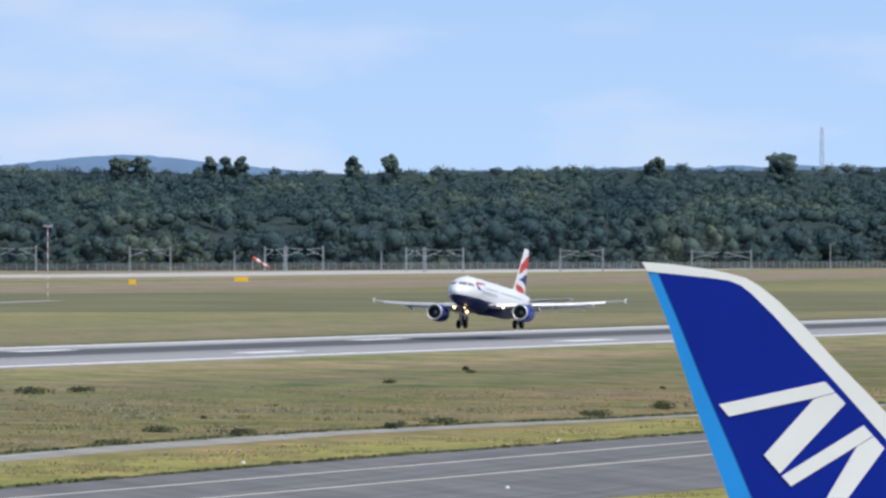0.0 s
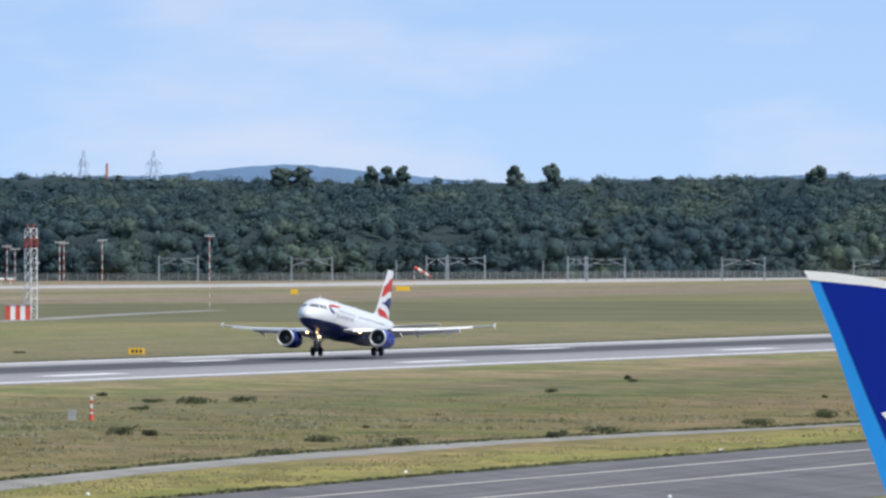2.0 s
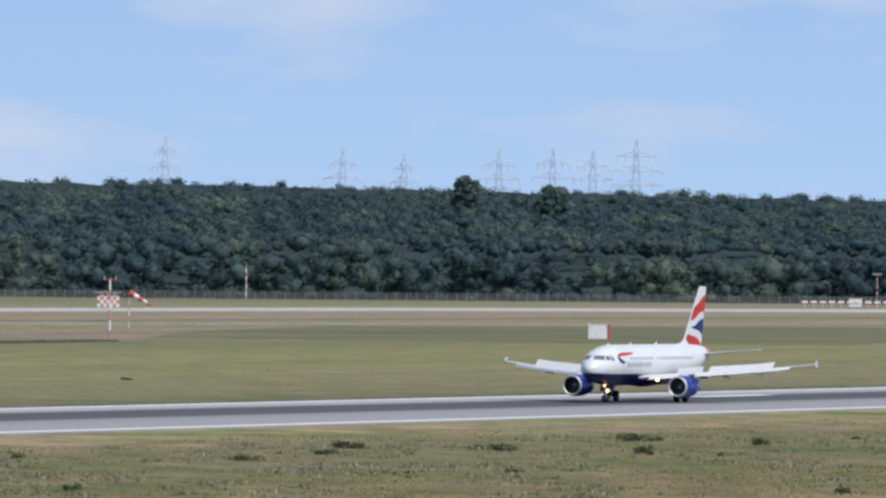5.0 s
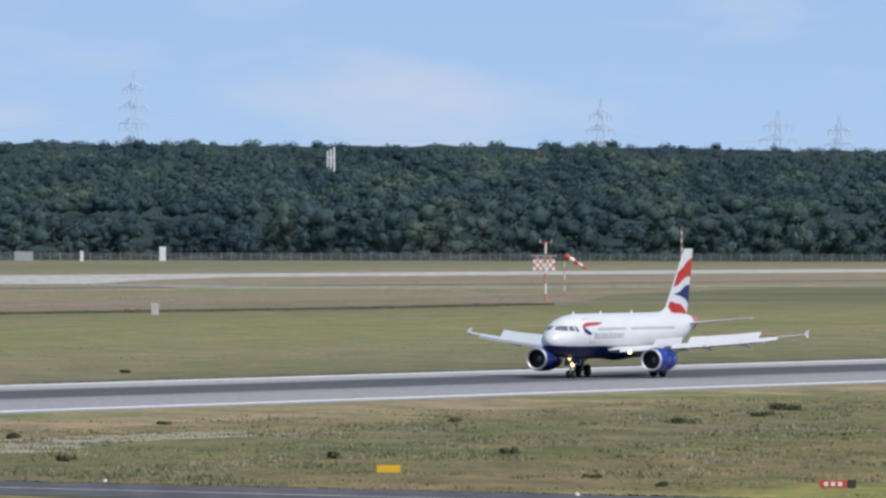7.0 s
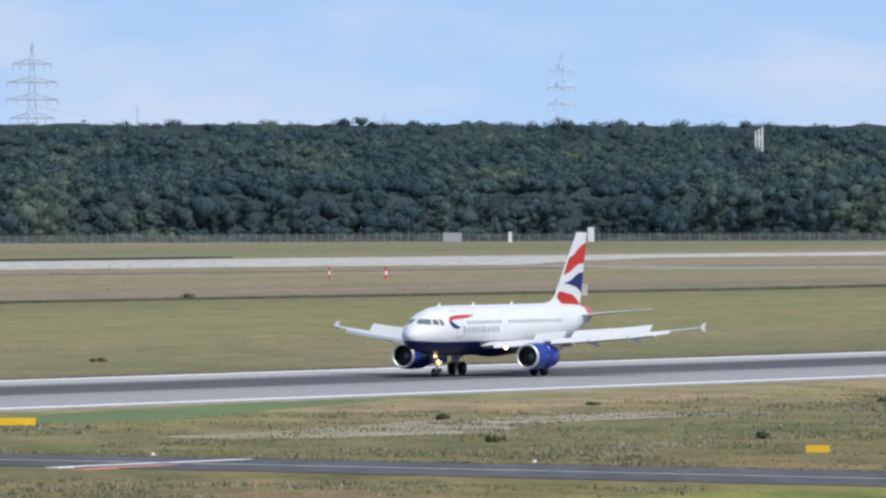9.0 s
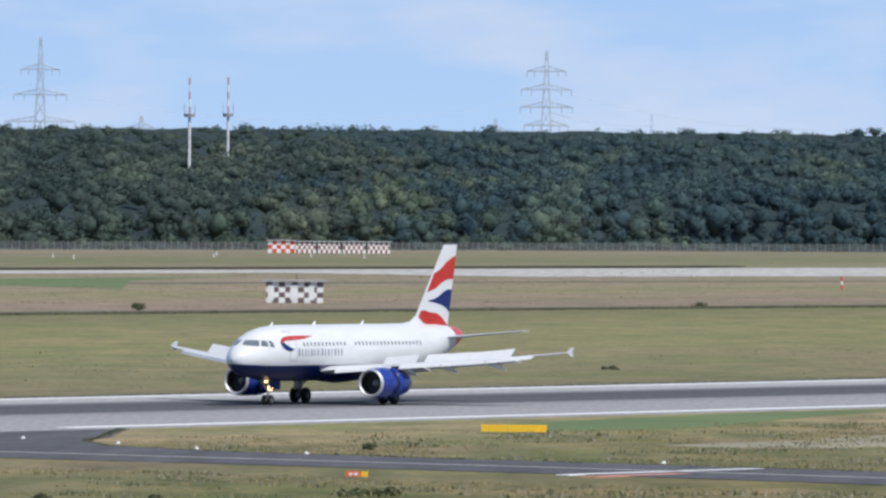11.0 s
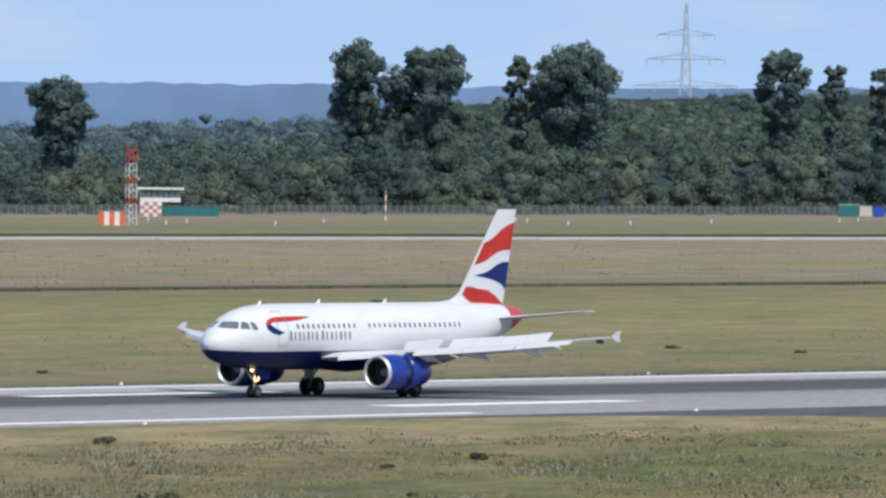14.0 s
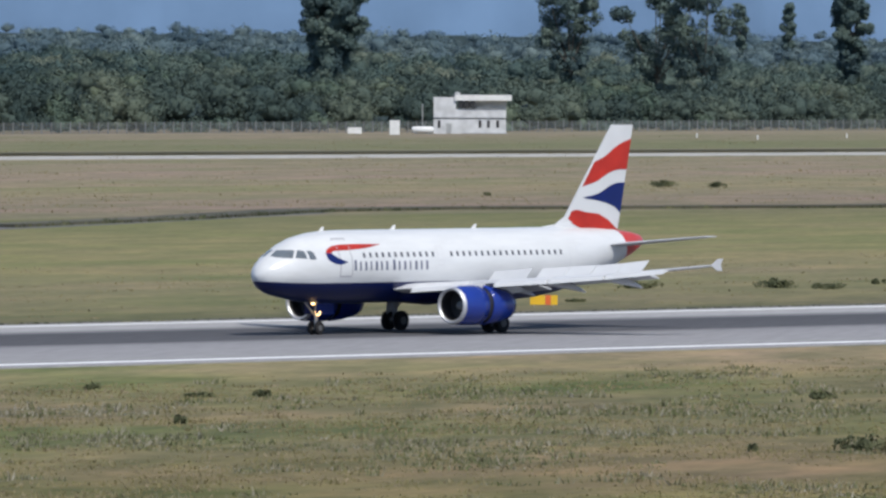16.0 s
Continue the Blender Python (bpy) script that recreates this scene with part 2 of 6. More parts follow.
def runway_material():
    m, nt, b = bare("runway_surface", 1.0, 0.08)
    tc = nt.nodes.new("ShaderNodeTexCoord")
    sep = nt.nodes.new("ShaderNodeSeparateXYZ")
    nt.links.new(tc.outputs["Object"], sep.inputs[0])
    streak = noise_at(nt, mapped(nt, 0, (55, 1.3, 1)), 1.0, 6, 0.65)
    blotch = noise_at(nt, mapped(nt, 0, (120, 9, 1)), 1.0, 4, 0.6)
    grain = noise_at(nt, mapped(nt, radians(30), (6, 0.6, 1)), 1.0, 4, 0.6)
    y = math_node(nt, "MULTIPLY_ADD", math_node(nt, "SUBTRACT", streak, 0.5), 5, sep.outputs["Y"])
    y = math_node(nt, "MULTIPLY_ADD", math_node(nt, "SUBTRACT", blotch, 0.5), 3.5, y)
    band = ramp(nt, [(0.0, (0.3, 0.295, 0.295)), (0.3, (0.285, 0.28, 0.285)), (0.42, (0.25, 0.248, 0.253)), (0.48, (0.1, 0.1, 0.107)),
                     (0.72, (0.088, 0.088, 0.095)), (0.77, (0.2, 0.2, 0.205)), (0.82, (0.35, 0.345, 0.34)), (1.0, (0.36, 0.35, 0.34))])
    nt.links.new(math_node(nt, "DIVIDE", math_node(nt, "SUBTRACT", y, 373), 61), band.inputs[0])
    g = ramp(nt, [(0.3, (0.86, 0.86, 0.86)), (0.7, (1.1, 1.1, 1.1))])
    nt.links.new(grain, g.inputs[0])
    nt.links.new(mix_rgb(nt, 1.0, band.outputs[0], g.outputs[0], "MULTIPLY"), b.inputs["Base Color"])
    return m


def asphalt_material(name, base):
    m, nt, b = bare(name, 1.0, 0.08)
    n1 = noise_at(nt, mapped(nt, radians(28), (40, 2.5, 1)), 1.0, 5, 0.6)
    n2 = noise_at(nt, mapped(nt, 0.1, (90, 1.5, 1)), 1.0, 5, 0.6)
    r = ramp(nt, [(0.3, tuple(c * 0.8 for c in base)), (0.7, tuple(c * 1.2 for c in base))])
    nt.links.new(n1, r.inputs[0])
    r2 = ramp(nt, [(0.35, (0.8, 0.8, 0.8)), (0.7, (1.15, 1.15, 1.15))])
    nt.links.new(n2, r2.inputs[0])
    nt.links.new(mix_rgb(nt, 1.0, r.outputs[0], r2.outputs[0], "MULTIPLY"), b.inputs["Base Color"])
    return m


def leaf_material(name, stops, scale=1.0):
    m, nt, b = bare(name, 0.85, 0.15)
    geo = nt.nodes.new("ShaderNodeNewGeometry")
    n = noise_at(nt, mapped(nt), 0.07 * scale, 2, 0.5)
    big = noise_at(nt, mapped(nt), 0.02, 3, 0.5)
    v = math_node(nt, "MULTIPLY_ADD", geo.outputs["Random Per Island"], 0.14, math_node(nt, "MULTIPLY_ADD", n, 1.9, -0.5))
    v = math_node(nt, "MULTIPLY_ADD", math_node(nt, "SUBTRACT", big, 0.5), 0.9, v)
    r = ramp(nt, stops)
    nt.links.new(v, r.inputs[0])
    nt.links.new(r.outputs[0], b.inputs["Base Color"])
    return m


def canopy_material(name, stops):
    """Leaves of a wood: each crown's own tone, mottled within the crown."""
    m, nt, b = bare(name, 0.9, 0.08)
    at = nt.nodes.new("ShaderNodeAttribute")
    at.attribute_name = "tone"
    n = noise_at(nt, mapped(nt), 0.22, 3, 0.55)
    v = math_node(nt, "MULTIPLY_ADD", math_node(nt, "SUBTRACT", n, 0.5), 0.7, at.outputs["Fac"])
    r = ramp(nt, stops)
    nt.links.new(v, r.inputs[0])
    nt.links.new(r.outputs[0], b.inputs["Base Color"])
    return m


def blade_material(name, stops):
    m, nt, b = bare(name, 0.9, 0.1)
    geo = nt.nodes.new("ShaderNodeNewGeometry")
    n = noise_at(nt, mapped(nt, radians(28), (30, 5, 5)), 1.0, 4, 0.6)
    v = math_node(nt, "MULTIPLY_ADD", geo.outputs["Random Per Island"], 0.5, math_node(nt, "MULTIPLY", n, 0.55))
    r = ramp(nt, stops)
    nt.links.new(v, r.inputs[0])
    nt.links.new(r.outputs[0], b.inputs["Base Color"])
    return m


def livery_material():
    m, nt, b = bare("livery_paint", 0.28, 0.5)
    tc = nt.nodes.new("ShaderNodeTexCoord")
    sep = nt.nodes.new("ShaderNodeSeparateXYZ")
    nt.links.new(tc.outputs["Object"], sep.inputs[0])
    dirt = noise_at(nt, mapped(nt, 0, (2.5, 0.5, 0.5)), 1.0, 5, 0.6)
    w = ramp(nt, [(0.3, (0.59, 0.6, 0.6)), (0.62, (0.655, 0.665, 0.665))])
    nt.links.new(dirt, w.inputs[0])
    fore = math_node(nt, "MAXIMUM", math_node(nt, "SUBTRACT", sep.outputs["X"], 12.0), 0.0)
    line = math_node(nt, "MULTIPLY_ADD", math_node(nt, "MULTIPLY", fore, fore), 0.008, 2.93)
    blue = math_node(nt, "LESS_THAN", sep.outputs["Z"], line)
    aft = math_node(nt, "MULTIPLY_ADD", sep.outputs["Z"], -0.35, sep.outputs["X"])
    red = math_node(nt, "LESS_THAN", aft, -16.68)
    x = mix_rgb(nt, blue, w.outputs[0], (0.004, 0.013, 0.085))
    x = mix_rgb(nt, red, x, (0.5, 0.04, 0.03))
    nt.links.new(x, b.inputs["Base Color"])
    return m


def glow(name, col, strength):
    m, nt, b = bare(name)
    b.inputs["Emission Color"].default_value = (*col, 1)
    b.inputs["Emission Strength"].default_value = strength
    return m


def smoke_material():
    m, nt, b = bare("tyre_smoke", 1.0, 0.0)
    b.inputs["Base Color"].default_value = (0.6, 0.68, 0.86, 1)
    return m


def fence_material():
    m, nt, b = bare("fence_wire", 0.6, 0.3)
    b.inputs["Base Color"].default_value = (0.2, 0.22, 0.22, 1)
    out = nt.nodes["Material Output"]
    tr = nt.nodes.new("ShaderNodeBsdfTransparent")
    mx = nt.nodes.new("ShaderNodeMixShader")
    mx.inputs[0].default_value = 0.28
    nt.links.new(tr.outputs[0], mx.inputs[1])
    nt.links.new(b.outputs[0], mx.inputs[2])
    nt.links.new(mx.outputs[0], out.inputs[0])
    return m


M_GRASS = grass_material()
M_RUNWAY = runway_material()
M_ASPHALT = asphalt_material("taxiway_asphalt", (0.1, 0.1, 0.108))
M_TAXI = asphalt_material("worn_asphalt", (0.15, 0.148, 0.15))
M_PATH = asphalt_material("pale_gravel", (0.27, 0.265, 0.24))
M_FARCONC = asphalt_material("far_concrete", (0.42, 0.41, 0.38))
M_LINE = mat("marking_paint", (0.8, 0.8, 0.78), 0.6, var=0.1, scale=0.6)
M_YLINE = mat("taxi_line_paint", (0.5, 0.48, 0.4), 0.7, var=0.15, scale=0.6)
M_REDLINE = mat("red_marking", (0.5, 0.22, 0.16), 0.7, var=0.15)
M_TAILWHITE = mat("gloss_white", (0.8, 0.8, 0.8), 0.3, var=0.03, scale=0.5)
M_WHITE = mat("white_paint", (0.59, 0.6, 0.605), 0.35, var=0.04, scale=0.5)
M_LIVERY = livery_material()
M_BLUE = mat("blue_cowl_paint", (0.012, 0.035, 0.24), 0.22, var=0.12, scale=0.8)
M_NAVY = mat("navy_mark", (0.006, 0.016, 0.11), 0.4, var=0.1, spec=0.25)
M_RED = mat("red_mark", (0.42, 0.028, 0.018), 0.45, var=0.16, scale=0.7, spec=0.25)
M_TITLE = mat("grey_mark", (0.13, 0.14, 0.2), 0.4, var=0.1)
M_SEAM = mat("door_outline", (0.42, 0.42, 0.44), 0.5, var=0.05)
M_FAINT = mat("panel_outline", (0.62, 0.625, 0.63), 0.5, var=0.05)
M_GLASS = mat("cabin_glass", (0.1, 0.105, 0.12), 0.15, var=0.15)
# Lighter than the cabin glass: the reflection is put into the colour.
M_SCREEN = mat("cockpit_glass", (0.13, 0.15, 0.17), 0.15, var=0.1)
M_METAL = mat("polished_metal", (0.62, 0.62, 0.62), 0.5, 0.7, var=0.08)
M_STEEL = mat("gear_steel", (0.45, 0.46, 0.47), 0.45, 0.3, var=0.1)
M_WINGTOP = mat("wing_paint", (0.5, 0.51, 0.53), 0.4, var=0.07, scale=0.4)
M_HUB = mat("dark_hub", (0.1, 0.1, 0.1), 0.7, var=0.2)
M_TYRE = mat("tyre_rubber", (0.01, 0.01, 0.011), 0.9, var=0.2)
M_DARK = mat("dark_duct", (0.02, 0.02, 0.022), 0.6, var=0.2)
M_LAMP = glow("landing_lamp", (1.0, 0.62, 0.25), 7)
M_TAILBLUE = mat("tail_blue", (0.001, 0.016, 0.26), 0.3, var=0.06, scale=0.4, spec=0.22)
M_SKYBLUE = mat("light_blue_paint", (0.01, 0.26, 0.72), 0.3, var=0.05, scale=0.4)
M_RWRED = mat("warning_red", (0.52, 0.07, 0.04), 0.6, var=0.12)
M_ORANGE = mat("warning_orange", (0.7, 0.13, 0.03), 0.6, var=0.1)
M_DARKRED = mat("faded_maroon", (0.2, 0.07, 0.07), 0.6, var=0.15)
M_RWWHITE = mat("warning_white", (0.7, 0.7, 0.68), 0.6, var=0.08)
M_YELLOW = mat("sign_yellow", (0.75, 0.45, 0.02), 0.5, var=0.08)
M_BLACK = mat("sign_black", (0.03, 0.03, 0.03), 0.6, var=0.1)
M_TEAL = mat("teal_container", (0.02, 0.14, 0.15), 0.6, var=0.15)
M_BLUEBOX = mat("blue_container", (0.01, 0.07, 0.4), 0.5, var=0.15)
M_GREY = mat("grey_sheet", (0.32, 0.33, 0.33), 0.6, var=0.12)
M_DARKCHK = mat("dark_check", (0.12, 0.09, 0.09), 0.7, var=0.2)
# On the far masts this red is paled to stand for distance haze.
M_PALERED = mat("pale_red", (0.5, 0.2, 0.16), 0.7, var=0.12)
M_DULLRED = mat("dull_red", (0.42, 0.27, 0.26), 0.7, var=0.12)
M_BEIGE = mat("beige_panel", (0.5, 0.47, 0.42), 0.7, var=0.1)
M_CONCPOLE = mat("pale_concrete_pole", (0.6, 0.6, 0.6), 0.8, var=0.1)
# Both pylon steels are paled towards blue for haze, this one most.
M_HAZESTEEL = mat("hazed_galvanised_steel", (0.5, 0.6, 0.74), 0.7, 0.0, var=0.08)
M_PYLON = mat("galvanised_steel", (0.38, 0.45, 0.53), 0.6, 0.0, var=0.1)
M_MAST = mat("dull_steel", (0.27, 0.3, 0.32), 0.7, 0.0, var=0.15)
M_WALL = mat("weathered_render", (0.55, 0.56, 0.57), 0.85, var=0.18, scale=0.5)
M_BARK = mat("bark", (0.09, 0.08, 0.065), 0.9, var=0.3, scale=1.5)
M_FENCE = fence_material()
M_POST = mat("fence_post", (0.17, 0.18, 0.18), 0.8, var=0.2, scale=0.2)
M_SMOKE = smoke_material()
# Forest leaves carry a blue tint that stands for distance haze.
M_FOREST = canopy_material("forest_leaves_hazed", [(0.0, (0.0352, 0.0616, 0.0748)), (0.4, (0.0495, 0.0814, 0.088)), (0.7, (0.066, 0.1, 0.0924)), (1.0, (0.099, 0.132, 0.101))])
M_THICKET = canopy_material("thicket_leaves", [(0.0, (0.0398, 0.0608, 0.0562)), (0.4, (0.0585, 0.0831, 0.0725)), (0.7, (0.0796, 0.105, 0.0842)), (1.0, (0.117, 0.14, 0.103))])
M_SCRUB = canopy_material("scrub_leaves", [(0.0, (0.045, 0.075, 0.075)), (0.45, (0.075, 0.108, 0.094)), (0.75, (0.1, 0.13, 0.104)), (1.0, (0.15, 0.172, 0.13))])
M_WILLOW = canopy_material("willow_leaves", [(0.0, (0.055, 0.085, 0.07)), (0.5, (0.085, 0.118, 0.088)), (1.0, (0.135, 0.165, 0.112))])
# Far leaves are paler and bluer: distance haze painted into the colour.
M_FARWOODS_HAZE = canopy_material("far_leaves_hazed", [(0.0, (0.07, 0.11, 0.135)), (0.5, (0.1, 0.145, 0.16)), (1.0, (0.14, 0.185, 0.18))])
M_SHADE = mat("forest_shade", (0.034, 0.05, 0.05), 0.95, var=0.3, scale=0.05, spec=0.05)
# Crowns above the forest: lightened towards blue in place of haze.
M_LEAF = leaf_material("tree_leaves", [(0.1, (0.056, 0.0896, 0.0952)), (0.5, (0.084, 0.123, 0.112)), (0.9, (0.123, 0.162, 0.129))], 1.3)
M_SHRUB = leaf_material("shrub_leaves", [(0.1, (0.05, 0.06, 0.032)), (0.5, (0.085, 0.095, 0.05)), (0.95, (0.15, 0.15, 0.075))], 5)
M_BLADES = blade_material("grass_blades", [(0.2, (0.18, 0.168, 0.075)), (0.4, (0.185, 0.166, 0.076)), (0.55, (0.235, 0.198, 0.108)), (0.7, (0.245, 0.202, 0.132)), (0.9, (0.35, 0.295, 0.2))])
M_WEED = blade_material("weed_leaves", [(0.2, (0.1, 0.12, 0.05)), (0.45, (0.145, 0.15, 0.075)), (0.65, (0.215, 0.2, 0.14)), (0.9, (0.38, 0.35, 0.29))])
M_DITCH = mat("ditch_soil", (0.075, 0.07, 0.045), 0.95, var=0.3, scale=0.05)
M_GREENPATCH = mat("lush_grass", (0.1, 0.14, 0.045), 0.95, var=0.2, scale=0.05)
M_OLIVE = mat("olive_grass", (0.135, 0.133, 0.072), 0.95, var=0.22, scale=0.02, spec=0.1)
M_DRY = mat("pale_dry_grass", (0.25, 0.225, 0.15), 0.95, var=0.25, scale=0.1)
# The haze over the hills is painted as this blue.
M_HILL_HAZE = mat("hazed_hills", (0.115, 0.185, 0.29), 1.0, var=0.16, scale=0.02, spec=0.0)

# ---- ground and paving ----
strip("ground", [(-1500, -1500), (4980, -1500), (4980, 4980), (-1500, 4980)], 0.0, M_GRASS, "dry airfield grass in tan and olive bands")
strip("runway", [(-1400, 373), (4300, 373), (4300, 434), (-1400, 434)], 0.05, M_RUNWAY, "pale runway with a dark rubber-streaked middle")
strip("taxiway_exit", [(496, 373.1), (520, 370), (532, 362), (534, 345), (531, 320), (526, 295), (519, 270), (510, 240), (498, 203), (523, 203), (536, 250),
      (543, 280), (548, 300), (552, 320), (557, 338), (563, 348), (573, 356), (584, 361), (606, 373.1)], 0.04, M_ASPHALT, "dark asphalt taxiway that joins the runway")
strip("taxiway_parallel", [(-600, 168), (1700, 168), (1700, 216), (760, 212), (663, 210), (613, 207.5), (560, 204.5), (480, 201), (-600, 190)], 0.05, M_TAXI, "worn grey asphalt taxiway with pale lines")
strip("pavement_path", [(560, 216), (600, 222), (648, 229), (679, 232), (720, 234), (745, 235.5), (800, 232), (1000, 224), (1000, 226.5), (803, 234.5), (786, 237.5), (752, 239.4), (726, 239.6), (696, 238.3), (663, 235.3), (600, 227.5), (560, 221.5)], 0.03, M_PATH, "narrow pale service road in the grass")
strip("runway_far", [(1050, 1165), (1360, 1152), (1750, 1112), (2150, 1085), (2500, 1045), (2750, 935), (3050, 915), (3700, 900), (3700, 975), (3150, 985), (2870, 1000),
      (2600, 1110), (2150, 1150), (1750, 1150), (1360, 1192), (1050, 1205)], 0.05, M_FARCONC, "far pale concrete runway strip")
strip("pavement_far", [(1985, 1004), (1950, 953), (1954, 921), (1977, 896), (2050, 882), (2110, 852), (2300, 835), (2300, 828), (2090, 840), (2030, 868), (1935, 882), (1898, 902), (1880, 922), (1955, 991)], 0.03, M_PATH, "pale service track across the airfield")
strip("apron_far", [(1830, 1040), (1946, 1022), (1985, 1004), (2093, 1047), (2200, 1078), (2150, 1088), (1850, 1108)], 0.042, M_FARCONC, "pale concrete apron beside the far strip")
strip("pavement_track", [(1700, 628), (1746, 636), (1867, 661), (1949, 675), (1952, 680), (1867, 668), (1746, 643), (1700, 635)], 0.03, M_PATH, "short pale track on the far grass")
strip("ditch", [(726, 688), (773, 710), (829, 741), (853, 744), (899, 728), (1010, 731), (1332, 727), (1503, 718), (1600, 726), (1600, 732), (1503, 725), (1332, 734),
      (1010, 738), (899, 735), (853, 751), (829, 748), (773, 716), (726, 693)], 0.3, M_DITCH, "dark overgrown drainage ditch")
strip("road_verge", [(560, 600), (640, 655), (730, 694), (776, 717), (820, 738), (823, 735), (781, 713), (738, 691), (650, 650), (572, 594)], 0.025, M_TAXI, "narrow worn track")
strip("verge_olive", [(1670, 752), (1690, 640), (1735, 500), (1850, 441), (2350, 441), (2240, 640), (2120, 770), (1980, 850), (1800, 805)], 0.016, M_OLIVE, "dark olive band of longer grass")
strip("verge_green", [(1500, 925), (1640, 1010), (1760, 1060), (1640, 1040), (1540, 980)], 0.03, M_GREENPATCH, "patch of lush green grass")
strip("verge_lush", [(612, 350), (640, 349), (668, 358), (705, 368), (690, 371), (640, 364)], 0.03, M_GREENPATCH, "strip of mown green grass beside the runway")
strip("verge_pale", [(590, 316), (612, 312), (640, 322), (676, 322), (672, 332), (640, 332), (612, 326), (592, 326)], 0.02, M_DRY, "patch of pale flowering weeds")
strip("verge_dark", [(-1400, 434.4), (4300, 434.4), (4300, 438), (-1400, 438)], 0.012, M_DITCH, "dark edge of turf along the runway")
strip("verge_bank", [(1050, 1216), (1360, 1203), (1750, 1161), (2150, 1161), (2150, 1172), (1750, 1172), (1360, 1214), (1050, 1227)], 0.45, M_DITCH, "dark bank of rough turf behind the far strip")
strip("verge_mown", [(1500, 985), (2500, 890), (2800, 835), (2800, 842), (2500, 900), (1500, 1000)], 0.02, M_DITCH, "dark line of rough turf")


def line(name, x0, x1, y0, y1, m=None, label="white painted runway marking"):
    strip(name, [(x0, y0), (x1, y0), (x1, y1), (x0, y1)], 0.056, m or M_LINE, label)


line("marking_edge", 604, 2300, 376.0, 377.6)
line("marking_edge", -600, 518, 376.0, 377.6)
line("marking_edge", -600, 2300, 430.0, 431.2)
for x0, x1 in ((527, 552), (1068, 1090), (1188, 1208), (1318, 1340)):
    line("marking_block", x0, x1, 388.5, 391.5)
    line("marking_block", x0, x1, 416.5, 419.0)
for y0, y1 in ((195.2, 208.0), (185.2, 197.0)):
    strip("marking_taxi", [(480, y0), (840, y1), (840, y1 + 0.5), (480, y0 + 0.45)], 0.056, M_YLINE, "pale painted taxiway line")
strip("marking_curve", [(548, 366), (543, 335), (537, 300), (529, 268), (517, 225), (517.5, 225), (529.5, 268), (537.5, 300), (543.5, 335), (548.5, 366)], 0.055, M_YLINE, "pale taxiway centre line")
strip("marking_hold", [(521, 290.6), (532, 290.6), (532, 291.8), (521, 291.8)], 0.055, M_REDLINE, "faded red holding marking on asphalt")
strip("marking_stop", [(524, 294), (545, 293), (545, 293.8), (524, 294.8)], 0.055, M_LINE, "white holding line on asphalt")


# ---- distance: hills ----
def hills():
    n = 900
    verts, faces = [], []
    for i in range(n + 1):
        az = 38 + 44 * i / n
        bump = 0.5 * noise.noise((az * 0.45, 2.0, 0)) + 0.25 * noise.noise((az * 1.3, 5.0, 0))
        el = 0.27 + 0.09 * bump
        if az < 56.5:
            el = 0.355 + 0.03 * bump
        elif az < 69.2:
            el = 0.2
        el += 0.075 * math.exp(-((az - 71.3) / 0.55) ** 2)
        el += 0.008 * noise.noise((az * 22, 1.0, 0)) + 0.012 * noise.noise((az * 6, 3.0, 0))
        a = radians(az)
        for z in (-2, EYE + 4850 * math.tan(radians(el))):
            verts.append((4850 * math.sin(a), 4850 * math.cos(a), z))
        verts.append((4930 * math.sin(a), 4930 * math.cos(a), EYE + 4850 * math.tan(radians(el)) - 6))
    for i in range(n):
        a, b = 3 * i, 3 * i + 3
        faces += [(a, b, b + 1, a + 1), (a + 1, b + 1, b + 2, a + 2)]
    tagged(new("backdrop_hills", mesh_from("backdrop_hills", verts, faces, M_HILL_HAZE, True)), "wooded hills on the horizon with blue haze painted in", kind="structure")


hills()

# ---- forest ----
def ico(level):
    bm = bmesh.new()
    bmesh.ops.create_icosphere(bm, subdivisions=level, radius=1)
    v = np.array([q.co[:] for q in bm.verts])
    f = np.array([[q.index for q in p.verts] for p in bm.faces])
    bm.free()
    return v, f


ICO1 = ico(1)
RNG = np.random.default_rng(7)


def fast_mesh(name, v, f, material, smooth=True):
    me = bpy.data.meshes.new(name)
    me.vertices.add(len(v))
    me.vertices.foreach_set("co", np.ascontiguousarray(v, dtype=np.float32).ravel())
    me.loops.add(f.size)
    me.loops.foreach_set("vertex_index", np.ascontiguousarray(f, dtype=np.int32).ravel())
    me.polygons.add(len(f))
    k = f.shape[1]
    me.polygons.foreach_set("loop_start", np.arange(0, f.size, k, dtype=np.int32))
    me.polygons.foreach_set("use_smooth", np.full(len(f), smooth))
    me.update(calc_edges=True)
    me.validate()
    me.materials.append(material)
    return me


FENCE = [(1560, 1562), (2000, 1575), (2400, 1582), (2700, 1545), (2850, 1480), (2950, 1340), (3060, 1050), (3300, 900), (3700, 800)]
AZ_F = [math.degrees(math.atan2(x, y)) for x, y in FENCE]
D_F = [math.hypot(x, y) for x, y in FENCE]


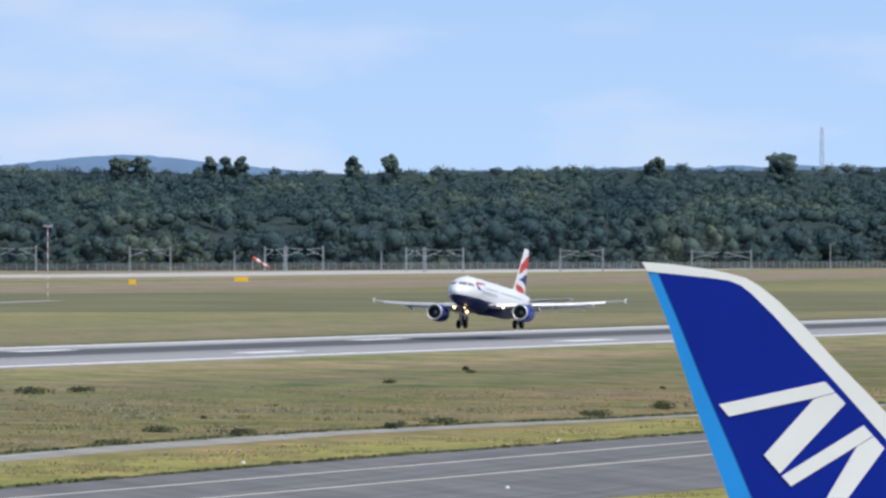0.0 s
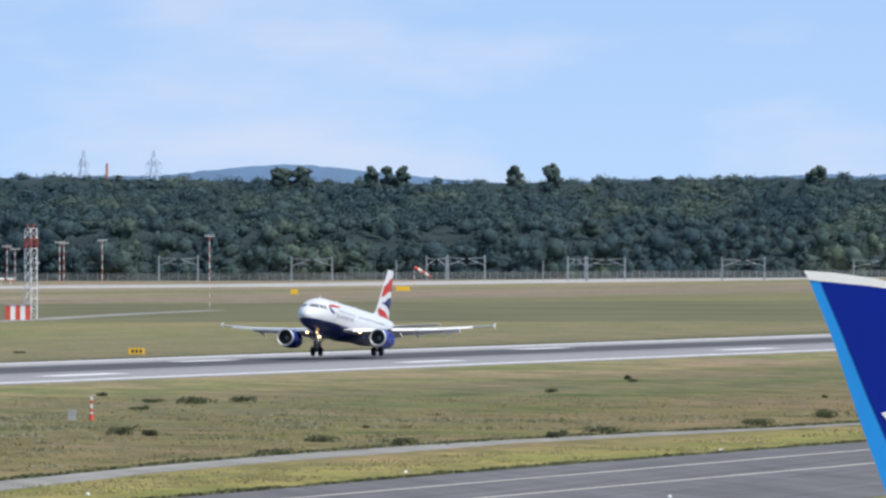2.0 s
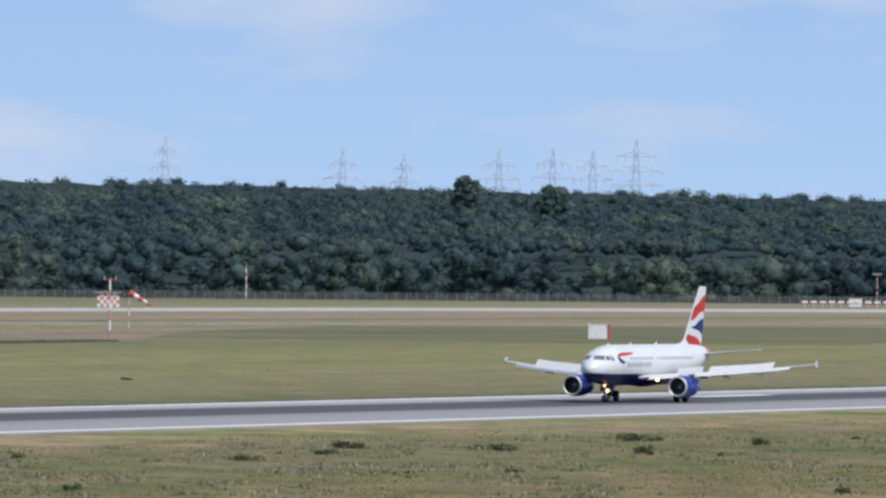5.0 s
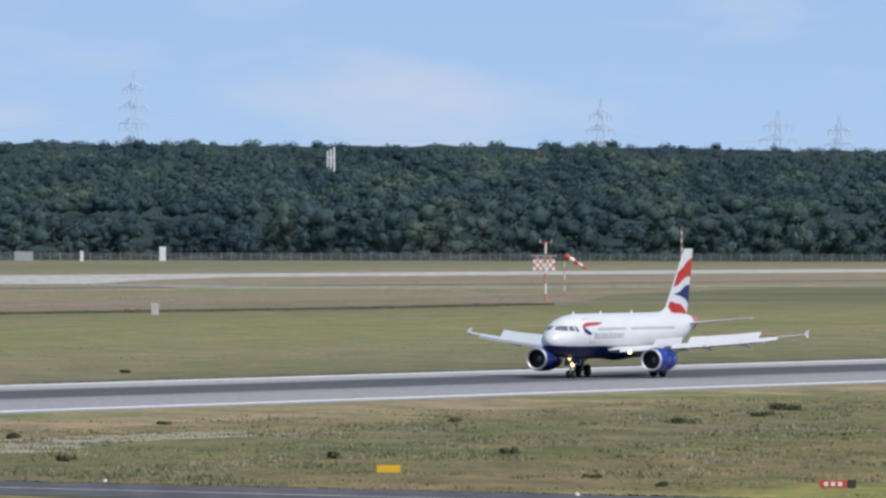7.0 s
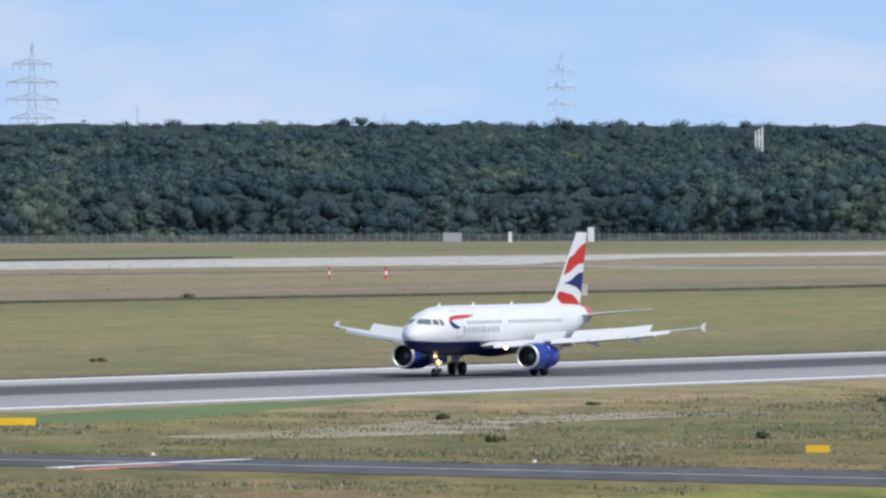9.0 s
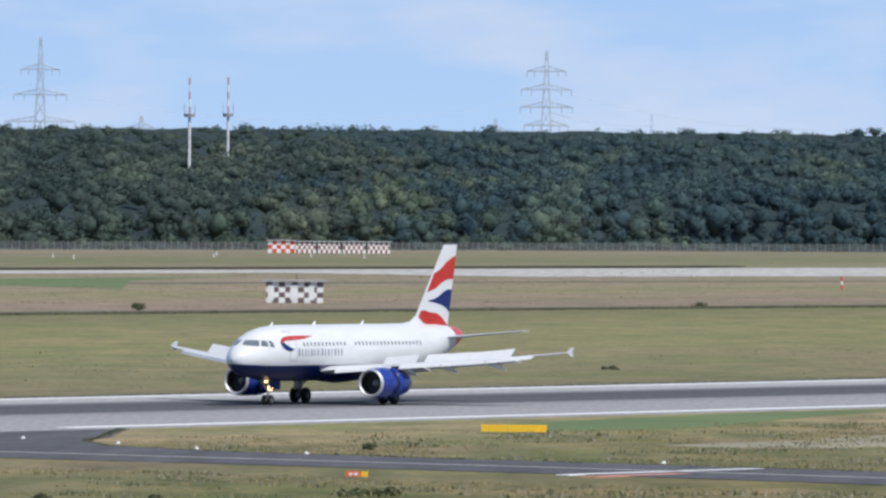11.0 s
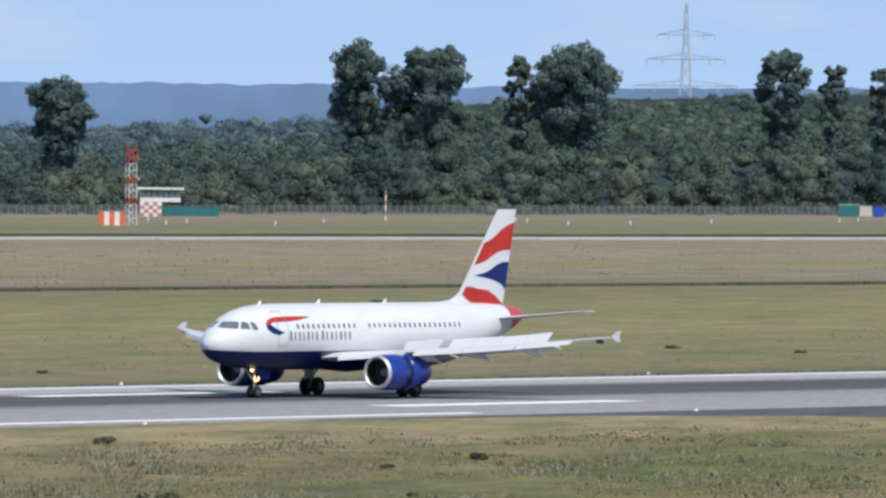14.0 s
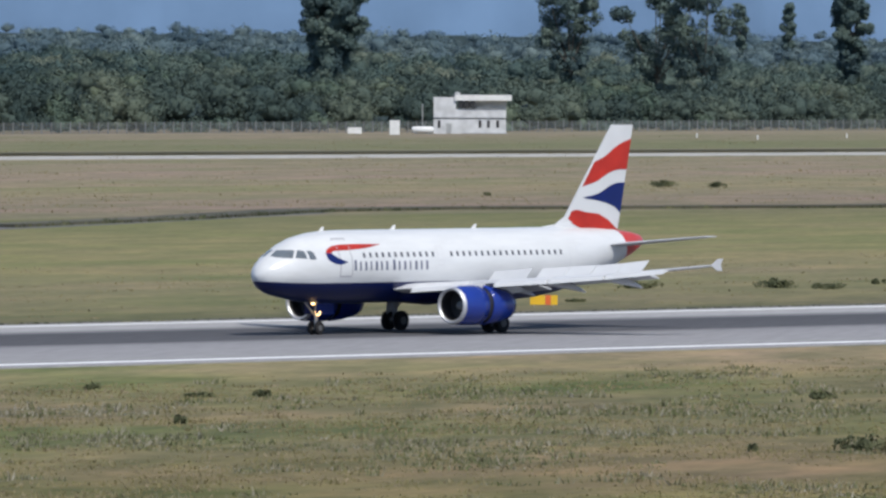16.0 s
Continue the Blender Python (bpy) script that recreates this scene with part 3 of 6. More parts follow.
def leaf_cloud(c, rad, counts, size, low=-0.25, spread=0.55, shell=0.74):
    """Points and faces of many small leafy pieces over round crowns: centres, radii (across, up), pieces in each."""
    idx = np.repeat(np.arange(len(c)), counts)
    n = len(idx)
    w = RNG.uniform(low, 1, n)
    u = RNG.random(n) * 6.2832
    q = np.sqrt(np.maximum(0, 1 - w * w))
    d = np.stack([q * np.cos(u), q * np.sin(u), w], 1)
    # lobes: the crown swells and shrinks with direction
    lob = 1 + 0.13 * np.sin(3 * u + idx * 1.7) * q + 0.1 * np.sin(5 * w + idx * 0.9 + 2 * u)
    p = np.asarray(c)[idx] + d * np.asarray(rad)[idx][:, [0, 0, 1]] * (lob * RNG.uniform(shell, 1.06, n))[:, None]
    nr = d + spread * RNG.standard_normal((n, 3))
    nr /= np.linalg.norm(nr, axis=1, keepdims=True)
    a = np.cross(nr, RNG.standard_normal((n, 3)))
    a /= np.linalg.norm(a, axis=1, keepdims=True)
    e = np.cross(nr, a)
    s = (size * RNG.uniform(0.55, 1.35, n))[:, None]
    v = np.stack([p + a * s, p - a * s * 0.5 + e * s * 0.8, p - a * s * 0.5 - e * s * 0.8], 1).reshape(-1, 3)
    return v, np.arange(3 * n).reshape(-1, 3)


def woods(name, c, r, tone, counts, body, material, label, size=0.38):
    """Tree crowns as one mesh: many small leafy pieces round a lumpy body; each crown has its own tone."""
    v0, f0 = ICO1
    n, k = body.sum(), len(v0)
    lump = 1 + 0.16 * RNG.standard_normal((n, k, 1))
    core = (v0[None] * lump * r[body][:, None, [0, 0, 1]] * 0.68 + c[body][:, None, :]).reshape(-1, 3)
    fc = (f0[None] + (np.arange(n) * k)[:, None, None]).reshape(-1, 3)
    v, f = leaf_cloud(c, r, counts, size, -0.35, 0.75, 0.63)
    me = fast_mesh(name, np.vstack([core, v]), np.vstack([fc, f + len(core)]), material, True)
    val = np.concatenate([np.repeat(tone[body], k), np.repeat(np.repeat(tone, counts), 3) + RNG.uniform(-0.06, 0.06, len(f)).repeat(3)])
    me.attributes.new("tone", "FLOAT", "POINT").data.foreach_set("value", val.astype(np.float32))
    tagged(new(name, me), label, name.replace("_", " "), kind="stuff")


def forest():
    front_az, front_z = (44, 47.5, 49, 51.4, 52.6, 53.6, 57, 60, 62, 66, 72, 78), (13, 12.5, 10, 9, 11, 15, 16, 16, 17.5, 18.5, 18, 17)
    back_az, back_el = (44, 47, 50, 52.0, 53.0, 54, 56, 58, 62, 66, 69, 72, 73.5, 78), (0.19, 0.17, 0.15, 0.12, 0.17, 0.285, 0.345, 0.365, 0.365, 0.35, 0.3, 0.255, 0.28, 0.28)
    groups = {"forest": [], "thicket": [], "scrub": [], "willow": [], "far_woods": []}

    def crown(kind, x, y, top, R, h, tone, boughs=2):
        out = groups[kind]
        out.append((x, y, top - h, R, h, tone, int(125 * (R / 3) ** 1.6), 1))
        # uneven boughs swell out of each crown
        for q in range(boughs):
            a2, up = RNG.uniform(0, 6.283), RNG.uniform(-0.6, 0.9)
            g = math.sqrt(max(0.05, 1 - up * up)) * RNG.uniform(0.6, 0.95)
            lr = R * RNG.uniform(0.3, 0.5)
            out.append((x + R * g * math.cos(a2), y + R * g * math.sin(a2), top - h + h * up * 0.85, lr, lr * RNG.uniform(0.7, 1.05), tone + RNG.uniform(-0.06, 0.06), 32, 0))

    for row in range(0, 21):
        for a in np.arange(45.2, 76.6, 0.1 if row < 3 else 0.098):
            az = a + RNG.uniform(-0.05, 0.05)
            df = np.interp(az, AZ_F, D_F) + 12
            back = 4100
            f = (row - 2.4 + RNG.uniform(-0.45, 0.45)) / 17.6
            d = df + 7 * row + RNG.uniform(0, 9) if row < 3 else df + 24 + (back - df) * max(0.0, f) ** 1.15
            t = max(0.0, (d - df) / (back - df))
            z0 = np.interp(az, front_az, front_z)
            el0, el1 = math.degrees((z0 - EYE) / (df + 20)), np.interp(az, back_az, back_el)
            wave = noise.noise((az * 1.3, d * 0.004, 0))
            el = el0 + (el1 - el0) * t ** (0.8 if az > 53.5 else 0.95) + 0.018 * wave
            zt = EYE + d * math.tan(radians(el)) + RNG.uniform(-1.6, 0.9)
            x, y = d * math.sin(radians(az)), d * math.cos(radians(az))
            R = RNG.uniform(2.3, 4.2) + 2.4 * RNG.random() ** 3
            tone = 0.47 + 0.75 * noise.noise((az * 2.2, d * 0.006, 4)) + RNG.uniform(-0.2, 0.2)
            pale = noise.noise((az * 1.7, row * 0.5, 9)) + RNG.uniform(-0.25, 0.25)
            low = az + 0.4 * noise.noise((d * 0.01, az, 3)) < 53.2
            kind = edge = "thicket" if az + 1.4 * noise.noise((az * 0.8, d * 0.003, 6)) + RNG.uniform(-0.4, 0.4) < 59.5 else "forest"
            # rows beyond the scrub take the leaves with haze painted in
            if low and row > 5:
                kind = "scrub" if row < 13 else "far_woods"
                R *= RNG.uniform(0.85, 1.5)
                zt += 3.5 * noise.noise((az * 4.1, d * 0.02, 5)) + 2.0 * RNG.random() ** 2
                tone += RNG.uniform(-0.2, 0.2)
            elif az < 60.5 and 0 < row < 8 and pale > 0.3 or az < 57.5 and row > 8 and RNG.random() < 0.7:
                kind = "willow"
            if row == 0:
                # bushes at the fence, thick in some stretches and missing in others
                if noise.noise((az * 1.9, 0, 7)) + RNG.uniform(-0.2, 0.2) < (0.1 if az > 60 else -0.15):
                    continue
                crown("willow" if pale > 0.05 else edge, x, y, RNG.uniform(2.2, 5.2), RNG.uniform(1.8, 3.4), RNG.uniform(1.6, 2.6), tone)
                continue
            if row < 3:
                # the edge: full crowns that reach down to the fence
                zt = z0 * (0.8, 1.0)[row - 1] * RNG.uniform(0.66, 1.1) + 1.5 * wave
                h = min(R, zt * 0.45)
                for q in range(4 if row == 1 else 3):
                    zq = zt * RNG.uniform(0.2, 0.85)
                    g, u = R * RNG.uniform(0.2, 0.8), RNG.uniform(0, 6.283)
                    crown(kind, x + g * math.cos(u), y + g * math.sin(u), zq, R * RNG.uniform(0.55, 0.9), min(zq * 0.5, R * RNG.uniform(0.5, 0.9)), tone + RNG.uniform(-0.1, 0.1), 1)
            else:
                h = R * RNG.uniform(0.6, 0.9)
            crown(kind, x, y, zt, R, h, tone, 2)
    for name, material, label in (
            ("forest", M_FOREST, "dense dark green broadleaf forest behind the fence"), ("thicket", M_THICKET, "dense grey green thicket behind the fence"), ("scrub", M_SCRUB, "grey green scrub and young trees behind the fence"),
            ("willow", M_WILLOW, "pale grey green willow bushes at the forest edge"), ("far_woods", M_FARWOODS_HAZE, "woods far behind the scrub, paled blue for haze")):
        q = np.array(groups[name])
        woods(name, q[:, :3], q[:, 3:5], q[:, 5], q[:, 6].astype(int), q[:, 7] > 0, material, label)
    # dark sheet painted as the shade under the canopy; it closes gaps between crowns
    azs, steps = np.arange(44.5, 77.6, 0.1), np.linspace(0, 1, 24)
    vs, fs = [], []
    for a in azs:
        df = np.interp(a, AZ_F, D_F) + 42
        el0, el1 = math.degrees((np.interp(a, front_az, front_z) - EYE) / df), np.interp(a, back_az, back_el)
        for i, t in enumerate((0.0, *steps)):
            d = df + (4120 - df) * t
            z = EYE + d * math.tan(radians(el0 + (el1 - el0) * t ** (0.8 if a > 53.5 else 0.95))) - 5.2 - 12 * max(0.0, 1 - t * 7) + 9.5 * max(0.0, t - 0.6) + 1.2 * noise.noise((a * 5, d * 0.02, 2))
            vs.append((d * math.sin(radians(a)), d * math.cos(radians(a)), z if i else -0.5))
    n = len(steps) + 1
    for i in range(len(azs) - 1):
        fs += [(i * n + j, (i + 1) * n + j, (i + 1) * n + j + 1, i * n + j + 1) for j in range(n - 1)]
    tagged(new("undergrowth", mesh_from("undergrowth", vs, fs, M_SHADE)), "dark sheet added for the shade beneath the forest crowns", "undergrowth", kind="stuff")


forest()


def tree(x, y, zb, zt, width, sparse=0.0, label="tall dark green broadleaf tree above the forest"):
    root = new("tree")
    root.location = (x, y, 0)
    tagged(root, label, "tree")
    R = width / 2
    bm_limb = bmesh.new()
    crown0 = zb + (zt - zb) * 0.25
    add_tube(bm_limb, (0, 0, -0.5), (0.3, 0.2, crown0), 0.55, 0.35, 8)
    # leaf clumps gathered on the limbs: narrow low down, broad above the middle, with gaps between
    low = zb * 0.72
    cs, rad = [], []
    lean = RNG.uniform(-0.12, 0.12) * R
    lobes = int(18 - 8 * sparse)
    for q in range(lobes):
        t = (q + RNG.uniform(0.1, 0.9)) / lobes
        a = q * 2.399 + x
        wide = R * (0.5 + 0.62 * min(t, 0.55) / 0.55) * math.sqrt(1 - 0.8 * (max(0.0, t - 0.55) / 0.45) ** 2)
        big = R * RNG.uniform(0.32, 0.5) * (1 - 0.2 * sparse)
        g = max(0.0, wide - big) * RNG.uniform(0.5, 1.1)
        c0 = Vector((g * math.cos(a) + lean * t, g * math.sin(a) - lean * t, min(low + (zt - low) * t ** 0.8, zt - big * 0.8)))
        add_tube(bm_limb, (0.3, 0.2, crown0 * RNG.uniform(0.7, 1.0)), c0, 0.24, 0.07, 6)
        for k in range(int(17 - 7 * sparse)):
            d = Vector((RNG.normal(0, 1), RNG.normal(0, 1), RNG.normal(0, 0.8))).normalized() * big * RNG.uniform(0.35, 0.95)
            lr = max(0.8, big * RNG.uniform(0.3, 0.52))
            cs.append(tuple(c0 + d))
            rad.append((lr, lr * RNG.uniform(0.7, 1.1)))
    part("trunk", bm_limb, M_BARK, root)
    n = [int(24 + 300 * (r[0] / 3) ** 1.5 * (1 - 0.5 * sparse)) for r in rad]
    v, f = leaf_cloud(cs, rad, n, 0.4, -0.9, 0.4)
    ob = new("crown", fast_mesh("crown", v, f, M_LEAF, False))
    ob.parent = root
    return root


for x, y, zb, zt, w, sp in (
        (2461, 1626, 20, 46.5, 21.5, 0.35), (2433, 1668, 22, 43.5, 14.5, 0.1), (2441, 1656, 22, 39.8, 8, 0.3), (2449, 1645, 20, 39.5, 10.5, 0.5), (2287, 1701, 15, 43.5, 17, 0.1),
        (2297, 1687, 15, 42.5, 20, 0.1), (2311, 1668, 18, 40.6, 8.5, 0.3), (2320, 1656, 14, 43, 21.5, 0), (2199, 1733, 15, 33.2, 15, 0), (2252, 1827, 14, 35, 11, 0),
        (2262, 1815, 14, 35, 9, 0), (2028, 1706, 8, 36, 21, 0.85), (1976, 1766, 8, 36, 16.5, 0), (2014, 1722, 8, 36.5, 16, 0.6), (2027, 1690, 8, 35, 19, 0.85)):
    tree(x, y, zb, zt, w * 1.12, sp)
for x, y, zb, zt, w in (
        (2773, 2296, 18, 35, 5), (2783, 2284, 18, 35, 5.5), (3786, 1291, 24, 38, 11), (3789, 1283, 24, 38.2, 10), (3797, 1259, 24, 38.3, 6.5), (3799, 1253, 24, 38.2, 6.5),
        (3800, 1248, 24, 38.4, 7), (3813, 1209, 24, 38.6, 7.5), (3817, 1196, 24, 39, 9.5), (3417, 1420, 24, 40.5, 13), (3428, 1393, 24, 37, 15.5), (3845, 1102, 24, 38, 11), (3858, 1056, 24, 39.8, 15)):
    tree(x, y, zb, zt, w * 0.95, 0.1, "tall dark tree on the wooded skyline")


# ---- grass tufts, weeds and shrubs ----
def on_paving(x, y):
    if 372 < y < 435 or 167 < y < 213 or 227 < y < 238:
        return True
    return 212 <= y <= 373 and 496 + (y < 240) * 2 + (y - 212) * 0.16 < x < 527 + (y - 212) * 0.22 + max(0, y - 345) * 1.6


def tufts(name, n, d0, d1, ylo, yhi, hlo, hhi, wide, blades, seed, label, material):
    r = np.random.default_rng(seed)
    pts = []
    while len(pts) < n:
        d = math.exp(r.uniform(math.log(d0), math.log(d1)))
        a = radians(r.uniform(45.5, 76.2))
        x, y = d * math.sin(a), d * math.cos(a)
        if ylo < y < yhi and not on_paving(x, y):
            u, w = x * 0.86 + y * 0.51, y * 0.86 - x * 0.51
            if noise.noise((u / 22, w / 10, seed)) + 0.7 * noise.noise((u / 8, w / 4, seed)) + r.uniform(-0.7, 0.5) - (0.5 if seed == 9 else 0.1) > 0 and r.uniform(0, 1) < min(1, (y - ylo) / 30, (yhi - y) / 30 + 0.2):
                pts.append((x, y, d / 500))
    p = np.array(pts)
    s = np.clip(p[:, 2], 0.8, 1.7)
    off = r.standard_normal((n, blades, 2)) * (wide * s)[:, None, None] * np.array([0.35, 0.35])
    h = r.uniform(hlo, hhi, (n, blades)) * (0.35 + 1.1 * r.random((n, 1)) ** 2)
    w = r.uniform(0.02, 0.07, (n, blades)) * s[:, None]
    lean = r.standard_normal((n, blades, 2)) * 0.35 * h[..., None]
    base = p[:, None, :2] + off
    side = np.array([0.5, -0.86])
    v = np.zeros((n, blades, 3, 3))
    v[:, :, 0, :2], v[:, :, 1, :2], v[:, :, 2, :2] = base - side * w[..., None], base + side * w[..., None], base + lean
    v[:, :, 2, 2] = h
    f = np.arange(n * blades * 3).reshape(-1, 3)
    tagged(new(name, fast_mesh(name, v.reshape(-1, 3), f, material, False)), label, "grass", kind="stuff")


tufts("grass_tufts", 20000, 370, 1000, 120, 358, 0.04, 0.16, 1.5, 9, 3, "long dry grass tufts and weeds between the pavings", M_BLADES)
tufts("weeds", 6500, 370, 900, 232, 350, 0.08, 0.3, 0.9, 13, 9, "grey green weeds in patches in the grass", M_WEED)
tufts("grass_tufts_field", 1400, 580, 1500, 438, 560, 0.03, 0.16, 1.8, 5, 4, "dry grass tufts beyond the runway", M_BLADES)
tufts("grass_tufts_far", 3500, 850, 2300, 740, 1500, 0.08, 0.3, 2.4, 5, 5, "rough dry grass on the far field", M_BLADES)


def turf_edge(name, pts, hlo, hhi, deep, per_metre, material, label, seed):
    """A ragged lip of long grass along a line on the ground."""
    r = np.random.default_rng(seed)
    vs = []
    for (x0, y0), (x1, y1) in zip(pts, pts[1:]):
        n = int(math.hypot(x1 - x0, y1 - y0) * per_metre)
        f = r.random(n)
        base = np.stack([x0 + (x1 - x0) * f, y0 + (y1 - y0) * f + r.uniform(0, deep, n)], 1)
        gap = np.array([0.75 + 0.5 * noise.noise((x / 7, y / 3, seed)) for x, y in base])
        h = r.uniform(hlo, hhi, n) * gap
        w = r.uniform(0.08, 0.22, n)
        side = np.array([0.45, -0.89])
        v = np.zeros((n, 3, 3))
        v[:, 0, :2], v[:, 1, :2] = base - side * w[:, None], base + side * w[:, None]
        v[:, 2, :2] = base + r.standard_normal((n, 2)) * 0.12
        v[:, 2, 2] = h
        vs.append(v.reshape(-1, 3))
    v = np.vstack(vs)
    tagged(new(name, fast_mesh(name, v, np.arange(len(v)).reshape(-1, 3), material, False)), label, "grass", kind="stuff")


# Taxiway and road lips: dark shrub colour stands for the grass's shadow side.
turf_edge("turf_lip_taxiway", [(540, 203.8), (560, 204.8), (613, 207.8), (663, 210.3), (760, 212.3), (900, 213)], 0.1, 0.32, 0.7, 16, M_SHRUB, "ragged lip of grass along the taxiway, shadow side painted dark", 21)
turf_edge("turf_lip_path", [(575, 223.8), (600, 227.7), (663, 235.5), (696, 238.5), (726, 239.8), (752, 239.6), (786, 237.7), (803, 234.7), (900, 231)], 0.1, 0.34, 0.9, 16, M_SHRUB, "ragged lip of grass along the service road, shadow side painted dark", 22)
turf_edge("turf_lip_exit", [(526, 206), (536.3, 250), (543.3, 280), (548.3, 300), (552.3, 320), (557.3, 338), (563.3, 348), (573.3, 356), (584, 361.3), (606, 373.4)], 0.04, 0.13, 0.6, 16, M_SHRUB, "dark ragged lip of grass along the exit taxiway", 23)
turf_edge("turf_lip_runway", [(420, 434.6), (1500, 434.6)], 0.04, 0.16, 1.2, 8, M_SHRUB, "ragged lip of grass along the runway", 24)
turf_edge("turf_lip_ditch", [(726, 687.5), (773, 709.5), (829, 740.5), (853, 743.5), (899, 727.5), (1010, 730.5), (1332, 726.5), (1503, 717.5), (1600, 725.5)], 0.2, 0.6, 1.5, 6, M_SHRUB, "rough grass along the drainage ditch", 25)


def shrub(x, y, h, w):
    k = int(4 + 3 * w)
    cs = [(RNG.normal(0, w * 0.24), RNG.normal(0, w * 0.24), h * RNG.uniform(0.2, 0.5)) for i in range(k)]
    rad = [(w * RNG.uniform(0.14, 0.26), h * RNG.uniform(0.3, 0.5)) for i in range(k)]
    v, f = leaf_cloud(cs, rad, [45] * k, 0.1, -0.6, 0.8)
    v[:, 2] = np.maximum(v[:, 2], 0.0)
    ob = new("shrub", fast_mesh("shrub", v, f, M_SHRUB, False))
    ob.location = (x, y, 0)
    return tagged(ob, "low dark green shrub in the dry grass", "shrub", "shrubs on the airfield")


for x, y, h, w in (
        (909, 322, 0.4, 2.2), (901, 315, 0.8, 3.6), (914, 315, 0.65, 2.4), (872, 310, 0.4, 1.4), (764, 273, 0.9, 1.8), (762, 270, 0.6, 1.4), (767, 316, 0.7, 3.4), (762, 302, 0.8, 1.5),
        (813, 323, 0.85, 3.5), (807, 310, 0.6, 1.7), (767, 329, 0.7, 1.4), (716, 315, 0.5, 2.2), (743, 320, 0.4, 1.6), (765, 327, 0.65, 1.6), (619, 284, 0.55, 1.1), (604, 289, 0.55, 1.1),
        (1341, 731, 1.1, 1.8), (1222, 751, 1.2, 1.8), (479, 280, 0.6, 2.8), (1244, 765, 1.0, 1.5)):
    shrub(x, y, h, w)
for x, y, h, w in (
        (881, 653, 0.55, 2.2), (575, 473, 0.7, 1.7), (574, 467, 0.5, 1.9), (590, 476, 0.4, 1.0), (373, 288, 0.62, 1.5), (1026, 862, 0.95, 2.8), (1028, 855, 0.95, 1.8), (574, 472, 0.72, 2.7),
        (565, 477, 0.55, 2.4), (334, 270, 0.85, 1.9), (370, 268, 0.65, 0.9), (1032, 867, 0.95, 2.9), (1030, 857, 0.8, 1.6), (848, 242, 0.8, 3.4), (814, 238, 0.6, 2.8),
        (761, 238, 0.7, 2.0), (734, 241, 0.6, 2.5), (745, 251, 0.5, 3.4), (700, 239, 0.5, 2.2), (780, 240, 0.6, 3.0)):
    shrub(x, y, h, w)
srng = random.Random(11)
for i in range(110):
    d = math.exp(srng.uniform(math.log(420), math.log(1400)))
    a = radians(srng.uniform(46.5, 75.5))
    x, y = d * math.sin(a), d * math.cos(a)
    if not on_paving(x, y) and (240 < y < 365 or 450 < y < 520 or 740 < y < 1000):
        shrub(x, y, srng.uniform(0.2, 0.5), srng.uniform(0.5, 1.4))


# ---- fence ----
def fence():
    vs, fs, pv, pf = [], [], [], []
    for (x0, y0), (x1, y1) in zip(FENCE, FENCE[1:]):
        L = math.hypot(x1 - x0, y1 - y0)
        n = int(L / 3)
        for i in range(n):
            x, y = x0 + (x1 - x0) * i / n, y0 + (y1 - y0) * i / n
            b = len(pv)
            for z in (0, 2.5):
                pv += [(x - 0.09, y - 0.09, z), (x + 0.09, y - 0.09, z), (x + 0.09, y + 0.09, z), (x - 0.09, y + 0.09, z)]
            pf += [(b, b + 1, b + 5, b + 4), (b + 1, b + 2, b + 6, b + 5), (b + 2, b + 3, b + 7, b + 6), (b + 3, b, b + 4, b + 7), (b + 4, b + 5, b + 6, b + 7)]
        b = len(vs)
        vs += [(x0, y0, 0), (x1, y1, 0), (x1, y1, 2.4), (x0, y0, 2.4)]
        fs.append((b, b + 1, b + 2, b + 3))
    root = tagged(new("fence"), "grey wire mesh perimeter fence on posts", "fence")
    a = new("wire_mesh", mesh_from("wire_mesh", vs, fs, M_FENCE))
    p = tagged(new("fence_post", mesh_from("fence_post", pv, pf, M_POST)), kind="stuff")
    a.parent = p.parent = root


fence()


# ---- airfield equipment ----
def banded_pole(root, z0, z1, r, n):
    for i in range(n):
        bm = bmesh.new()
        add_tube(bm, (0, 0, z0 + (z1 - z0) * i / n), (0, 0, z0 + (z1 - z0) * (i + 1) / n), r, None, 8)
        part("pole_band", bm, (M_DULLRED if z1 > 40 else M_PALERED if z1 > 5 else M_RWRED, M_RWWHITE)[(i + (n == 1)) % 2], root)


def banded(name, x, y, h, r, n, label, category, rz=0.0):
    root = tagged(new(name), label, category)
    root.matrix_basis = pose(x, y, 0, 0, 0, rz)
    banded_pole(root, 0, h, r, n)
    return root


def approach_mast(x, y, h):
    root = banded("light_mast", x, y, h, 0.11, 9, "red and white mast with a crossbar of lights", "light mast", -20)
    bm = bmesh.new()
    add_box(bm, (0, 0, h), (4.2, 0.25, 0.22))
    part("crossbar", bm, M_GREY, root)
    for i in (-1.8, -0.6, 0.6, 1.8):
        bm = bmesh.new()
        add_tube(bm, (i, 0, h + 0.1), (i, 0, h + 0.5), 0.16, 0.2, 8)
        part("lamp", bm, M_GREY, root)


for x, y, h in ((2958, 1100, 9.2), (2972, 1080, 11.4), (2916, 1048, 12.3), (2901, 1069, 9.8), (2853, 1038, 11.7), (2870, 1060, 10.6), (2860, 996, 13.5)):
    approach_mast(x, y, h)


